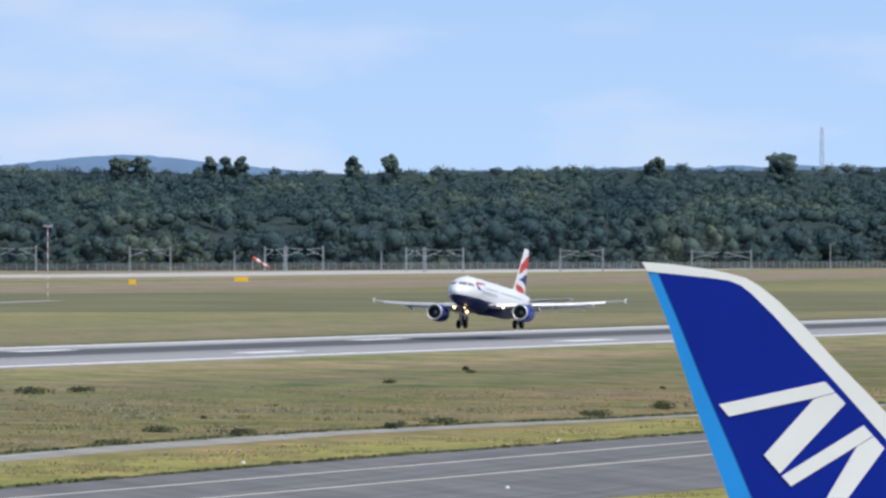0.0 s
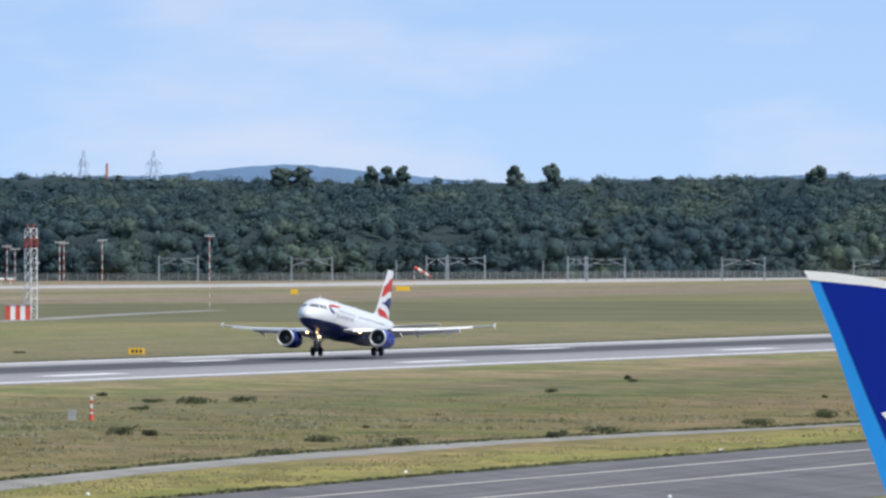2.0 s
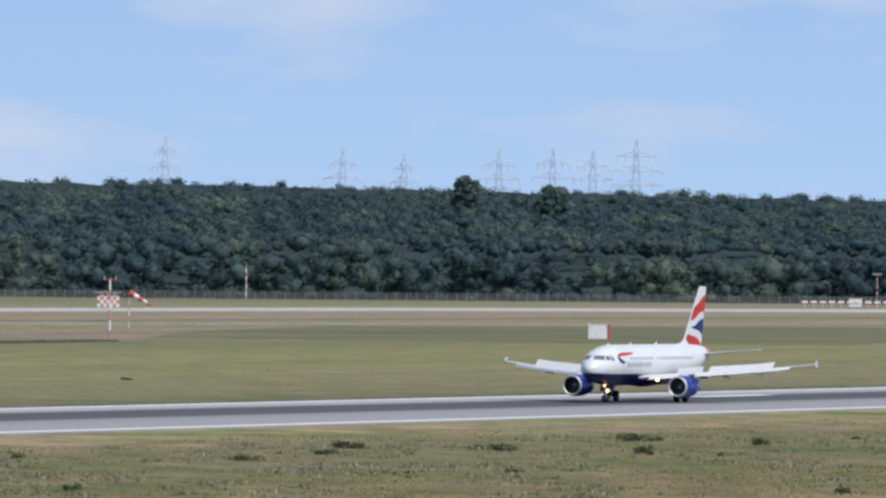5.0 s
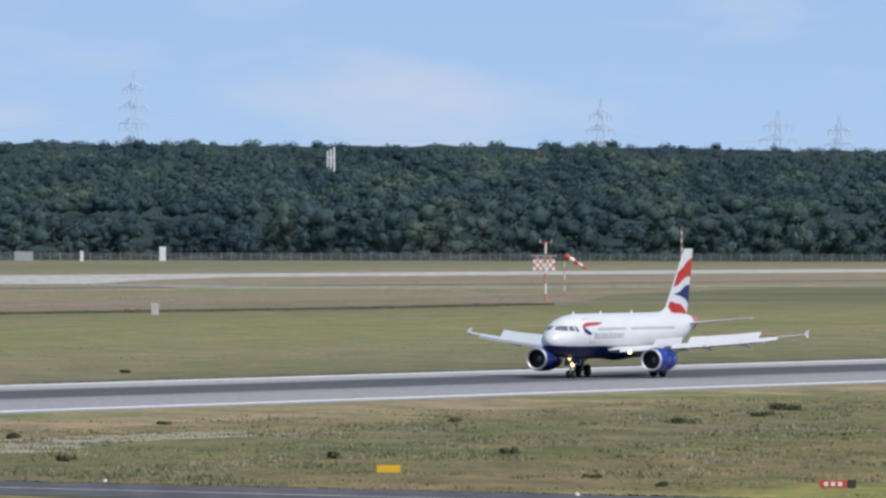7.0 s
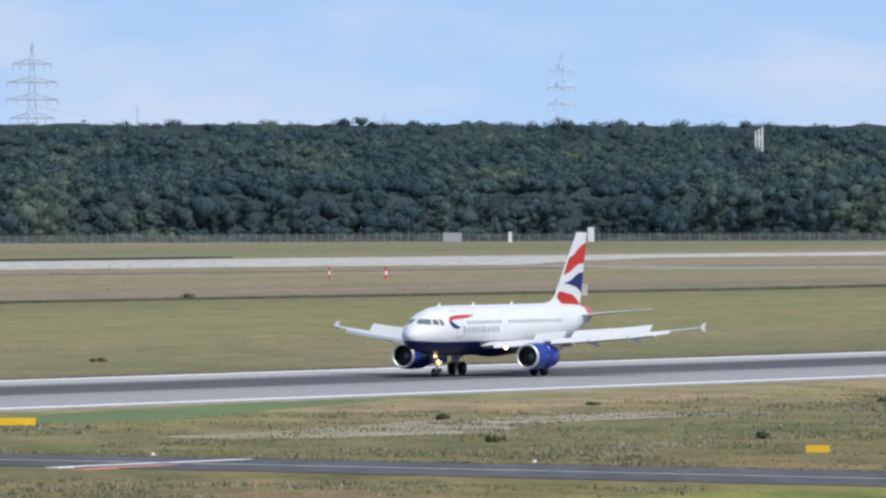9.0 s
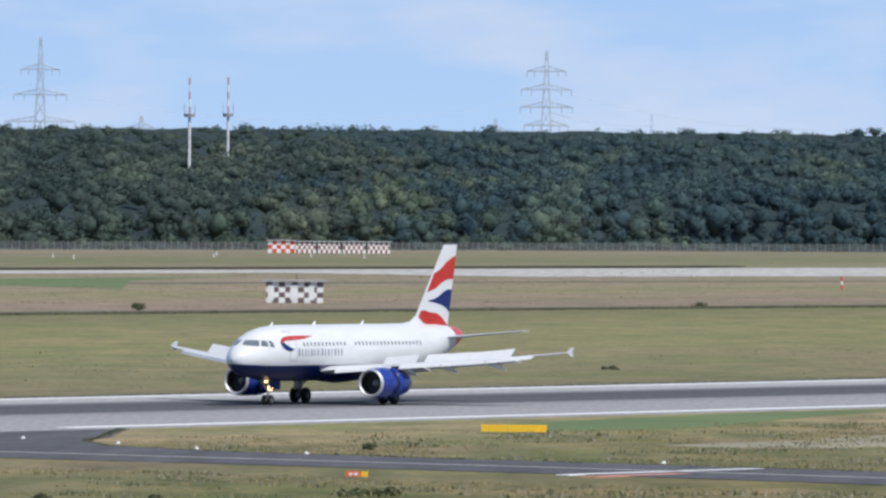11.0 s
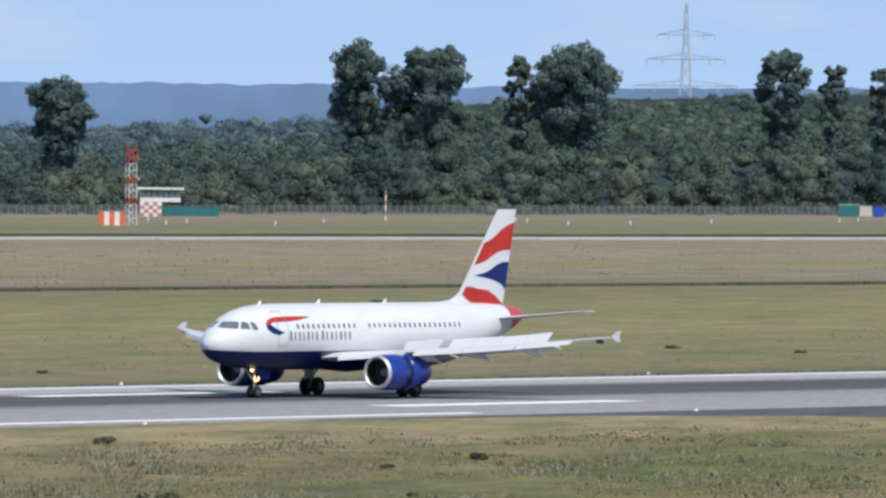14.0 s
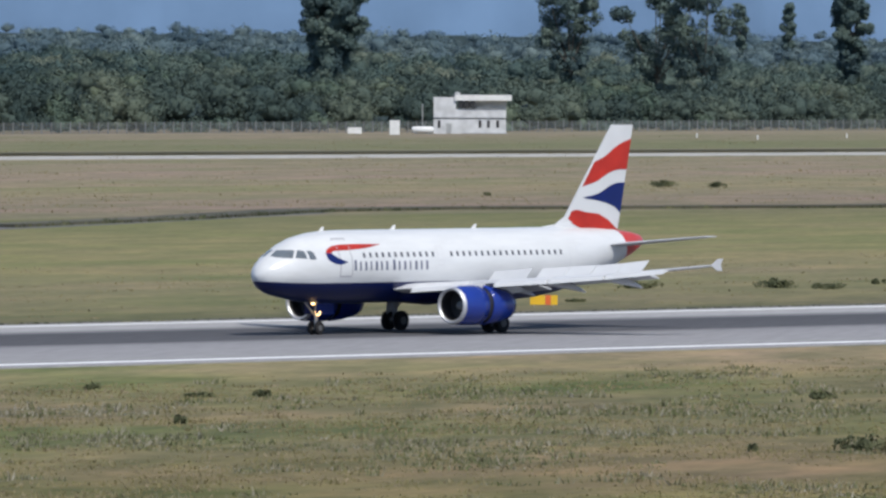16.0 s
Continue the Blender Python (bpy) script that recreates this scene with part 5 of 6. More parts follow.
def wires(p, q, za, zb, sag):
    vs, fs = [], []
    n = 24
    for i in range(n + 1):
        f = i / n
        x, y = p[0] + (q[0] - p[0]) * f, p[1] + (q[1] - p[1]) * f
        z = za + (zb - za) * f - sag * 4 * f * (1 - f)
        vs += [(x, y, z - 0.09), (x, y, z + 0.09), (x + 0.12, y + 0.12, z)]
    for i in range(n):
        for k in range(3):
            a, b = 3 * i + k, 3 * i + (k + 1) % 3
            fs.append((a, b, b + 3, a + 3))
    ob = new("power_cable", mesh_from("power_cable", vs, fs, M_HAZESTEEL))
    tagged(ob, "thin grey overhead power cable between pylons", "power cable")


wires((4112, 2062), (4078, 2129), 50, 33, 4)
wires((4112, 2062), (4197, 1883), 50, 42, 8)
wires((4006, 2260), (4028, 2221), 52, 46, 2)
wires((4006, 2260), (3897, 2445), 58, 60, 12)
wires((4112, 2062), (4006, 2260), 60, 62, 16)
wires((4112, 2062), (4006, 2260), 50, 52, 15)
wires((4112, 2062), (4197, 1883), 58, 50, 9)
wires((4197, 1883), (4227, 1814), 50, 46, 4)
wires((4227, 1814), (4275, 1699), 46, 52, 7)
wires((4227, 1814), (4275, 1699), 40, 44, 7)
wires((3897, 2445), (3839, 2535), 62, 70, 6)
wires((3839, 2535), (3771, 2634), 70, 62, 7)
wires((3771, 2634), (3690, 2745), 60, 52, 7)


def radio_mast(x, y, h):
    root = tagged(new("radio_mast"), "pale concrete radio mast with a red and white tip", "radio mast")
    root.matrix_basis = pose(x, y, 0, 0, 0, -58)
    bm = bmesh.new()
    add_tube(bm, (0, 0, 0), (0, 0, h * 0.78), 0.6, 0.42, 12)
    part("pole", bm, M_CONCPOLE, root)
    banded_pole(root, h * 0.78, h, 0.3, 5)
    bm = bmesh.new()
    add_tube(bm, (0, 0, h * 0.76), (0, 0, h * 0.78), 1.7, 1.9, 14)
    part("platform", bm, M_GREY, root)
    for s in (-1, 1):
        bm = bmesh.new()
        add_tube(bm, (s * 1.7, 0, h * 0.78), (s * 1.7, 0, h * 0.84), 0.14, None, 6)
        part("antenna", bm, M_GREY, root)


radio_mast(2990, 1819, 53.2)
radio_mast(3082, 1860, 54.4)
bm = bmesh.new()
for s in (-1, 0, 1):
    add_tube(bm, (s * 1.1, 0, 0), (s * 1.1, 0, 36 + 0.6 * s), 0.35, None, 8)
add_box(bm, (0, 0, 33), (2.4, 0.5, 0.5))
ob = tagged(part("antenna_cluster", bm, M_RWWHITE), "white antenna poles rising out of the forest", "antenna")
ob.matrix_basis = pose(3337, 1598, 0, 0, 0, -64)
bm = bmesh.new()
add_tube(bm, (4330, 1554, 0), (4330, 1554, 43.5), 0.9, 0.6, 10)
tagged(part("chimney", bm, M_PALERED), "thin red brick chimney beyond the forest", "chimney")


# ---- the tail of a parked airliner ----
def parked_airliner():
    root = tagged(new("parked_airliner"), "parked airliner with a deep blue tail fin and white bars", "airplane")
    root.matrix_basis = pose(365.17, 105.11, 0, 0, 0, -74)
    T = 0.22
    def slab(name, pts, m, t, mid=0.0):
        bm = bmesh.new()
        a = [bm.verts.new((x, -t + mid, z)) for x, z in pts]
        f = bm.faces.new(a)
        r = bmesh.ops.extrude_face_region(bm, geom=[f])
        for v in r["geom"]:
            if isinstance(v, bmesh.types.BMVert):
                v.co.y += 2 * t
        bmesh.ops.triangulate(bm, faces=bm.faces)
        return part(name, bm, m, root)
    inner = [(0.16, 13.62), (1.05, 13.52), (2.24, 13.4), (3.03, 13.29), (3.43, 13.13), (3.82, 12.83), (4.62, 12.04), (5.61, 10.95), (6.6, 9.9), (7.79, 8.57), (8.54, 7.72), (10.9, 5.0)]
    outer = [(-0.02, 13.94), (1.05, 13.86), (2.24, 13.7), (3.03, 13.54), (3.63, 13.38), (4.12, 13.09), (4.82, 12.53), (5.81, 11.54), (6.8, 10.45), (7.79, 9.46), (8.54, 8.67), (11.9, 5.0)]
    rudder_in = [(0.57, 13.55), (1.25, 11.94), (2.24, 9.46), (3.23, 7.18), (3.86, 5.66), (4.15, 5.0)]
    rudder_out = [(0.16, 13.61), (0.95, 11.64), (1.9, 8.77), (3.03, 5.66), (3.27, 5.0)]
    slab("fin", inner[1:] + rudder_in[::-1], M_TAILBLUE, T)
    slab("leading_edge", outer + inner[::-1], M_TAILWHITE, T * 1.05)
    slab("rudder", [*rudder_in, *rudder_out[::-1]], M_SKYBLUE, T * 0.9)
    for pts in (
            [(2.68, 8.95), (6.4, 9.76), (6.76, 9.38), (6.0, 9.18), (3.03, 8.53)],
            [(6.78, 9.36), (7.11, 8.99), (4.82, 6.53), (4.26, 7.18), (6.02, 9.16)],
            [(4.88, 6.45), (7.75, 8.23), (8.09, 7.86), (5.21, 6.09)],
            [(8.11, 7.84), (8.48, 7.42), (7.19, 5.66), (6.44, 5.66), (7.51, 7.48)],
    ):
        slab("white_bar", pts, M_TAILWHITE, 0.02, -T - 0.02)
    bm = bmesh.new()
    prof = [(0.5, 4.0, 0.15), (3, 3.7, 0.8), (7, 3.2, 1.7), (12, 2.95, 2.25), (18, 2.9, 2.3), (46, 2.9, 2.3), (51, 2.8, 1.6), (54, 2.6, 0.3)]
    add_loft(bm, [[(x, q * math.cos(k * 0.3142), z + q * math.sin(k * 0.3142)) for k in range(20)] for x, z, q in prof])
    part("fuselage", bm, M_WHITE, root, smooth=True)
    for s in (1, -1):
        bm = bmesh.new()
        add_loft(bm, [[(34, s * 2, 2.2), (25, s * 2, 2.3), (25, s * 2, 1.9)], [(21, s * 27, 3.6), (19, s * 27, 3.65), (19, s * 27, 3.5)]])
        part("wing", bm, M_WINGTOP, root)
        bm = bmesh.new()
        add_tube(bm, (27, s * 2.6 - 0.5, 0.55), (27, s * 2.6 + 0.5, 0.55), 0.55)
        part("wheel", bm, M_TYRE, root)
    bm = bmesh.new()
    add_tube(bm, (48, -0.3, 0.4), (48, 0.3, 0.4), 0.4)
    part("wheel", bm, M_TYRE, root)


parked_airliner()

# ---- the landing airliner: nose at x = 16.1, main wheels at x = 0 ----
plane = tagged(new("airliner"), "white twin-engine airliner with blue belly and red tail", "airplane")
FUS = [(0, 3.37, 0.04, 0.04), (-0.08, 3.37, 0.3, 0.28), (-0.3, 3.38, 0.6, 0.56), (-0.7, 3.40, 0.93, 0.88), (-1.2, 3.45, 1.2, 1.14), (-1.8, 3.53, 1.42, 1.36), (-2.5, 3.65, 1.6, 1.6), (-3.3, 3.72, 1.75, 1.8),
       (-4.4, 3.77, 1.88, 1.96), (-5.6, 3.8, 1.95, 2.04), (-7, 3.8, 1.975, 2.07), (-14, 3.8, 1.975, 2.07), (-21.5, 3.8, 1.975, 2.07), (-23.5, 3.86, 1.95, 2.02), (-25.5, 4.0, 1.83, 1.86), (-27.4, 4.2, 1.6, 1.62),
       (-29.2, 4.45, 1.28, 1.33), (-30.9, 4.68, 0.92, 1.0), (-32.25, 4.86, 0.6, 0.68), (-33.1, 4.98, 0.34, 0.4), (-33.45, 5.03, 0.14, 0.16)]
FX = [-q[0] for q in FUS]


def fus(x):
    return [float(np.interp(-x, FX, [q[i] for q in FUS])) for i in (1, 2, 3)]


def skin(x, ang, side=1, out=0.012):
    zc, rw, rh = fus(x)
    return Vector((x + 16.1, side * (rw + out) * math.cos(radians(ang)), zc + (rh + out) * math.sin(radians(ang))))


def side_point(x, z, side=1, out=0.012):
    zc, rw, rh = fus(x)
    return skin(x, math.degrees(math.asin(max(-1, min(1, (z - zc) / rh)))), side, out)


bm = bmesh.new()
add_loft(bm, [[(x + 16.1, rw * math.cos(k * math.pi / 24), zc + rh * math.sin(k * math.pi / 24)) for k in range(48)] for x, zc, rw, rh in FUS])
fuselage = part("fuselage", bm, M_LIVERY, plane, smooth=True)


def patch(name, upper, lower, m, parent, n=10, side=1, out=0.014, label=""):
    """A painted shape on the fuselage side between two lines of (x, z)."""
    bm = bmesh.new()
    ux, uz = zip(*upper)
    lx, lz = zip(*lower)
    tu, tl = np.linspace(0, 1, len(upper)), np.linspace(0, 1, len(lower))
    rows = []
    for i in range(n + 1):
        t = i / n
        a = (np.interp(t, tu, ux), np.interp(t, tu, uz))
        b = (np.interp(t, tl, lx), np.interp(t, tl, lz))
        rows.append([bm.verts.new(side_point(a[0] + (b[0] - a[0]) * k / 4, a[1] + (b[1] - a[1]) * k / 4, side, out)) for k in range(5)])
    for p, q in zip(rows, rows[1:]):
        for k in range(4):
            bm.faces.new((p[k], p[k + 1], q[k + 1], q[k]))
    return part(name, bm, m, parent, label)


for side in (1, -1):
    for low, top in (([(-1.0, 79), (-1.1, 60), (-1.42, 46), (-1.83, 36)], [(-1.58, 85), (-1.66, 76), (-1.9, 63), (-2.2, 52)]),
                     ([(-1.98, 34), (-2.2, 30), (-2.42, 26), (-2.66, 23)], [(-2.32, 49), (-2.44, 46), (-2.56, 43), (-2.68, 40)]),
                     ([(-2.84, 21), (-3.0, 19.5), (-3.15, 18.5), (-3.28, 18)], [(-2.84, 40), (-2.97, 38), (-3.1, 36), (-3.2, 32)])):
        bm = bmesh.new()
        g = []
        for i in range(10):
            t = i / 9 * 3
            a = [float(np.interp(t, range(4), [p[k] for p in low])) for k in (0, 1)]
            b = [float(np.interp(t, range(4), [p[k] for p in top])) for k in (0, 1)]
            g.append([bm.verts.new(skin(a[0] + (b[0] - a[0]) * j / 4, a[1] + (b[1] - a[1]) * j / 4, side, 0.015)) for j in range(5)])
        for p, q in zip(g, g[1:]):
            for j in range(4):
                bm.faces.new((p[j], p[j + 1], q[j + 1], q[j]))
        part("cockpit_window", bm, M_SCREEN, fuselage)
    patch("ribbon_red", [(-4.05, 4.62), (-4.25, 4.84), (-4.69, 5.0), (-5.37, 5.08), (-6.7, 5.1), (-8.7, 5.07)], [(-4.45, 4.6), (-4.55, 4.68), (-4.8, 4.74), (-5.79, 4.77), (-7.3, 4.86), (-8.7, 5.06)], M_RED, fuselage, 15, side)
    patch("ribbon_blue", [(-4.04, 4.6), (-4.12, 4.26), (-4.53, 4.04), (-5.07, 3.96), (-5.62, 4.09)], [(-4.45, 4.6), (-4.64, 4.48), (-5.0, 4.3), (-5.3, 4.2), (-5.63, 4.11)], M_NAVY, fuselage, 12, side, 0.016)
    for x0, x1 in ((-6.1, -9.2), (-9.35, -12.65)):
        n = 7
        for i in range(n):
            a = x0 + (x1 - x0) * (i + 0.12) / n
            b = a + (x1 - x0) / n * (0.42, 0.3, 0.36, 0.26, 0.4, 0.3, 0.36)[i]
            top = 4.2 if i == 0 else 4.12
            patch("title_bar", [(a, top), (b, top)], [(a, 3.62), (b, 3.62)], M_TITLE, fuselage, 2, side)
    for x0, z0, x1, z1, m in ((-5.0, 5.43, -5.95, 3.34, M_SEAM), (-24.9, 5.1, -25.6, 3.2, M_FAINT), (-13.25, 4.95, -13.75, 3.9, M_FAINT)):
        for a, b in (((x0, z0), (x0 - 0.08, z0)), ((x1, z0), (x1 - 0.08, z0))):
            patch("door_seam", [a, b], [(a[0], z1), (b[0], z1)], m, fuselage, 1, side, 0.022)
        for z in (z0, z1):
            patch("door_seam", [(x0, z), (x1, z)], [(x0, z - 0.07), (x1, z - 0.07)], m, fuselage, 2, side, 0.022)
for side in (1, -1):
    x = -6.95
    while x > -24.4:
        if not -13.95 < x < -13.2:
            patch("cabin_window", [(x, 4.61), (x - 0.18, 4.61)], [(x, 4.34), (x - 0.18, 4.34)], M_GLASS, fuselage, 1, side)
        x -= 0.533
for x in (-5.4, -11.5, -18.5):
    bm = bmesh.new()
    z = fus(x)[0] + fus(x)[2]
    add_loft(bm, [[(x + 16.3, 0.03, z - 0.05), (x + 15.9, 0.03, z - 0.05), (x + 15.9, -0.03, z - 0.05), (x + 16.3, -0.03, z - 0.05)], [(x + 15.95, 0.02, z + 0.24), (x + 15.78, 0.02, z + 0.24), (x + 15.78, -0.02, z + 0.24), (x + 15.95, -0.02, z + 0.24)]])
    part("antenna_blade", bm, M_RWWHITE, plane)


def foil(y, le, te, z, th, n=9):
    """A wing section at y, from leading to trailing edge."""
    pts = []
    for i in range(n):
        f = i / (n - 1)
        pts.append((le + (te - le) * f, z + th * 0.62 * (math.sqrt(f) * 1.55 * (1 - f) + 0.02)))
    for i in range(n - 1, -1, -1):
        f = i / (n - 1)
        pts.append((le + (te - le) * f, z - th * 0.45 * (math.sqrt(f) * 1.45 * (1 - f) + 0.02)))
    return [(x + 16.1, y, q) for x, q in pts]


# span, leading edge, trailing edge, height, thickness
WING = [(1.5, -9.9, -16.6, 2.5, 0.9), (3.2, -11.0, -16.75, 2.64, 0.78), (6.3, -12.95, -17.0, 2.9, 0.55), (11, -15.7, -18.35, 3.25, 0.36), (16.4, -18.75, -20.0, 3.88, 0.2), (16.95, -19.3, -20.1, 3.96, 0.12)]


def wing_at(y):
    ys = [q[0] for q in WING]
    return [float(np.interp(y, ys, [q[i] for q in WING])) for i in (1, 2, 3, 4)]


SPOILERS, SLEEVES, LAMPS = [], [], []
for s in (1, -1):
    bm = bmesh.new()
    add_loft(bm, [foil(s * y, le, te, z, th) for y, le, te, z, th in WING])
    wing = part("wing", bm, M_WINGTOP, plane, smooth=False)
    # slats
    for y0, y1 in ((2.6, 5.2), (6.6, 9.2), (9.28, 12.0), (12.08, 15.0)):
        bm = bmesh.new()
        rings = []
        for y in (y0, y1):
            le, te, z, th = wing_at(y)
            rings.append([(le + 16.1 + 0.42, s * y, z - 0.24), (le + 16.1 + 0.3, s * y, z + 0.0), (le + 15.75, s * y, z + th * 0.35), (le + 15.85, s * y, z - 0.02)])
        add_loft(bm, rings)
        part("slat", bm, M_WHITE, wing)
    # flaps
    for y0, y1 in ((2.1, 6.2), (6.4, 12.9)):
        bm = bmesh.new()
        rings = []
        for y in (y0, y1):
            le, te, z, th = wing_at(y)
            c = 1.5 if y < 6.3 else 1.05
            rings.append([(te + 16.25, s * y, z + 0.0), (te + 16.0, s * y, z + 0.03), (te + 16.1 - c * 0.8, s * y, z - c * 0.26), (te + 16.1 - c * 0.8, s * y, z - c * 0.3), (te + 16.0, s * y, z - 0.2)])
        add_loft(bm, rings)
        part("flap", bm, M_WINGTOP, wing)
    for y in (5.0, 8.2, 11.6):
        le, te, z, th = wing_at(y)
        bm = bmesh.new()
        add_loft(bm, [[(te + 16.1 + x, s * y + q * 0.6 * math.cos(k * 0.785), z - 0.35 + dz + q * math.sin(k * 0.785)) for k in range(8)] for x, q, dz in ((1.9, 0.03, 0.16), (1.2, 0.15, 0.08), (0, 0.2, 0.0), (-0.8, 0.13, -0.2), (-1.3, 0.03, -0.36))])
        part("flap_fairing", bm, M_WINGTOP, wing, smooth=True)
    # spoilers, hinged along their front edge
    for y0, y1 in ((3.4, 6.1), (6.7, 8.3), (8.35, 9.9), (9.95, 11.5), (11.55, 13.0)):
        ym = (y0 + y1) / 2
        le, te, z, th = wing_at(ym)
        hx, c = te + 16.1 + 0.95, 0.98
        za = z + th * 0.18 + 0.03
        d0, d1 = y0 - ym, y1 - ym
        sw = 0.3 if ym > 6.4 else 0.05
        slope = (wing_at(y1)[2] - wing_at(y0)[2]) / (y1 - y0)
        bm = bmesh.new()
        add_loft(bm, [[(-sw * d, s * d, slope * d + 0.02), (-sw * d - c, s * d, slope * d - 0.05), (-sw * d - c, s * d, slope * d - 0.07), (-sw * d, s * d, slope * d - 0.04)] for d in (d0 - 0.01, d1 + 0.01)])
        ob = part("spoiler", bm, M_WHITE, wing)
        ob.location = (hx, s * ym, za)
        SPOILERS.append((ob, hx, s * ym, za, Vector((-sw * s, 1, slope * s)).normalized()))
    # wing tip fence
    bm = bmesh.new()
    pts = [(-19.3, 3.98), (-19.95, 4.33), (-20.35, 4.35), (-20.15, 3.98), (-20.3, 3.66), (-19.85, 3.68)]
    a = [bm.verts.new((x + 16.1, s * 17.02, z)) for x, z in pts]
    f = bm.faces.new(a)
    r = bmesh.ops.extrude_face_region(bm, geom=[f])
    for v in r["geom"]:
        if isinstance(v, bmesh.types.BMVert):
            v.co.y += s * 0.06
    part("wingtip_fence", bm, M_WINGTOP, wing)
    # belly fairing light and landing lamp
    bm = bmesh.new()
    add_tube(bm, (0.12, 0, 0), (0, 0, 0), 0.16, 0.16, 12)
    lamp = part("landing_light", bm, M_LAMP, wing)
    lamp.location = (5.2, s * 3.3, 2.35)
    LAMPS.append((lamp, 5.2, s * 3.3, 2.35))
    # engine
    ey, ez = s * 5.75, 1.66
    eng = new("engine")
    eng.parent = plane
    def rings(prof):
        return [[(x + 16.1, ey + q * math.cos(k * math.pi / 16), ez + q * math.sin(k * math.pi / 16)) for k in range(32)] for x, q in prof]
    bm = bmesh.new()
    add_loft(bm, rings([(-10.15, 0.84), (-10.05, 0.89), (-10.0, 0.95), (-10.06, 1.01), (-10.25, 1.05)]), caps=False)
    part("intake_lip", bm, M_METAL, eng, smooth=True)
    bm = bmesh.new()
    add_loft(bm, rings([(-10.25, 1.05), (-10.9, 1.11), (-11.6, 1.13), (-12.15, 1.12), (-12.15, 1.04)]), caps=False)
    part("front_cowl", bm, M_BLUE, eng, smooth=True)
    bm = bmesh.new()
    add_loft(bm, rings([(-12.1, 1.04), (-12.16, 1.12), (-13.0, 1.06), (-13.9, 0.92), (-14.3, 0.8), (-14.3, 0.74), (-12.1, 0.98)]), caps=False)
    sl = part("reverser_sleeve", bm, M_BLUE, eng, smooth=True)
    SLEEVES.append(sl)
    bm = bmesh.new()
    add_loft(bm, rings([(-12.0, 1.0), (-13.2, 0.98)]), caps=False)
    add_loft(bm, rings([(-10.15, 0.84), (-10.6, 0.82), (-11.0, 0.84)]), caps=False)
    part("duct", bm, M_DARK, eng, smooth=True)
    bm = bmesh.new()
    add_loft(bm, rings([(-11.0, 0.85), (-11.05, 0.3), (-10.6, 0.02)]), caps=False)
    part("fan", bm, M_DARK, eng)
    bm = bmesh.new()
    add_loft(bm, rings([(-10.95, 0.26), (-10.75, 0.2), (-10.55, 0.02)]), caps=False)
    part("spinner", bm, M_GREY, eng, smooth=True)
    bm = bmesh.new()
    add_loft(bm, rings([(-13.2, 0.72), (-14.6, 0.55), (-15.0, 0.42), (-15.6, 0.04)]))
    part("exhaust", bm, M_STEEL, eng, smooth=True)
    bm = bmesh.new()
    add_loft(bm, [[(x + 16.1, ey + w, z0), (x + 16.1, ey + w, z1), (x + 16.1, ey - w, z1), (x + 16.1, ey - w, z0)] for x, w, z0, z1 in ((-10.9, 0.05, 2.6, 2.76), (-12.2, 0.18, 2.3, 2.92), (-14.5, 0.18, 2.2, 2.85), (-16.2, 0.05, 2.4, 2.6))])
    part("engine_pylon", bm, M_WHITE, eng)
    # tailplane
    bm = bmesh.new()
    add_loft(bm, [foil(s * y, le, te, z, th) for y, le, te, z, th in ((0.5, -28.8, -32.1, 4.75, 0.34), (6.2, -31.6, -32.95, 5.32, 0.14))])
    part("tailplane", bm, M_WINGTOP, plane)
    # main gear
    gear = new("main_gear")
    gear.parent = plane
    bm = bmesh.new()
    add_tube(bm, (0, s * 3.8, 0.55), (0, s * 3.75, 2.5), 0.14, 0.17, 12)
    add_tube(bm, (0, s * 3.3, 0.57), (0, s * 4.3, 0.57), 0.1, None, 10)
    add_tube(bm, (0.0, s * 3.8, 1.2), (0.05, s * 2.6, 2.3), 0.07, None, 8)
    part("strut", bm, M_STEEL, gear)
    bm = bmesh.new()
    add_box(bm, (0, s * 4.1, 1.6), (0.75, 0.05, 1.3))
    part("gear_door", bm, M_WHITE, gear)
    for o in (-0.46, 0.46):
        yy = s * 3.8 + o
        bm = bmesh.new()
        prof = [(-0.2, 0.3), (-0.2, 0.48), (-0.14, 0.55), (0, 0.57), (0.14, 0.55), (0.2, 0.48), (0.2, 0.3)]
        add_loft(bm, [[(q * math.cos(k * 0.2618), yy + dy, 0.57 + q * math.sin(k * 0.2618)) for k in range(24)] for dy, q in prof])
        wh = part("wheel", bm, M_TYRE, gear, smooth=True)
        bm = bmesh.new()
        add_tube(bm, (0, yy - 0.205, 0.57), (0, yy + 0.205, 0.57), 0.24, None, 14)
        part("hub", bm, M_HUB, wh)

# nose gear
gear = new("nose_gear")
gear.parent = plane
gx = 11.03
bm = bmesh.new()
add_tube(bm, (gx, 0, 0.4), (gx - 0.12, 0, 2.1), 0.1, 0.13, 12)
add_tube(bm, (gx, -0.35, 0.385), (gx, 0.35, 0.385), 0.07, None, 8)
add_tube(bm, (gx, 0, 1.0), (gx + 1.0, 0, 1.9), 0.05, None, 8)
part("strut", bm, M_STEEL, gear)
for o in (-0.25, 0.25):
    bm = bmesh.new()
    prof = [(-0.11, 0.2), (-0.11, 0.33), (-0.06, 0.375), (0.06, 0.375), (0.11, 0.33), (0.11, 0.2)]
    add_loft(bm, [[(gx + q * math.cos(k * 0.3142), o + dy, 0.385 + q * math.sin(k * 0.3142)) for k in range(20)] for dy, q in prof])
    wh = part("wheel", bm, M_TYRE, gear, smooth=True)
    bm = bmesh.new()
    add_tube(bm, (gx, o - 0.115, 0.385), (gx, o + 0.115, 0.385), 0.16, None, 12)
    part("hub", bm, M_HUB, wh)
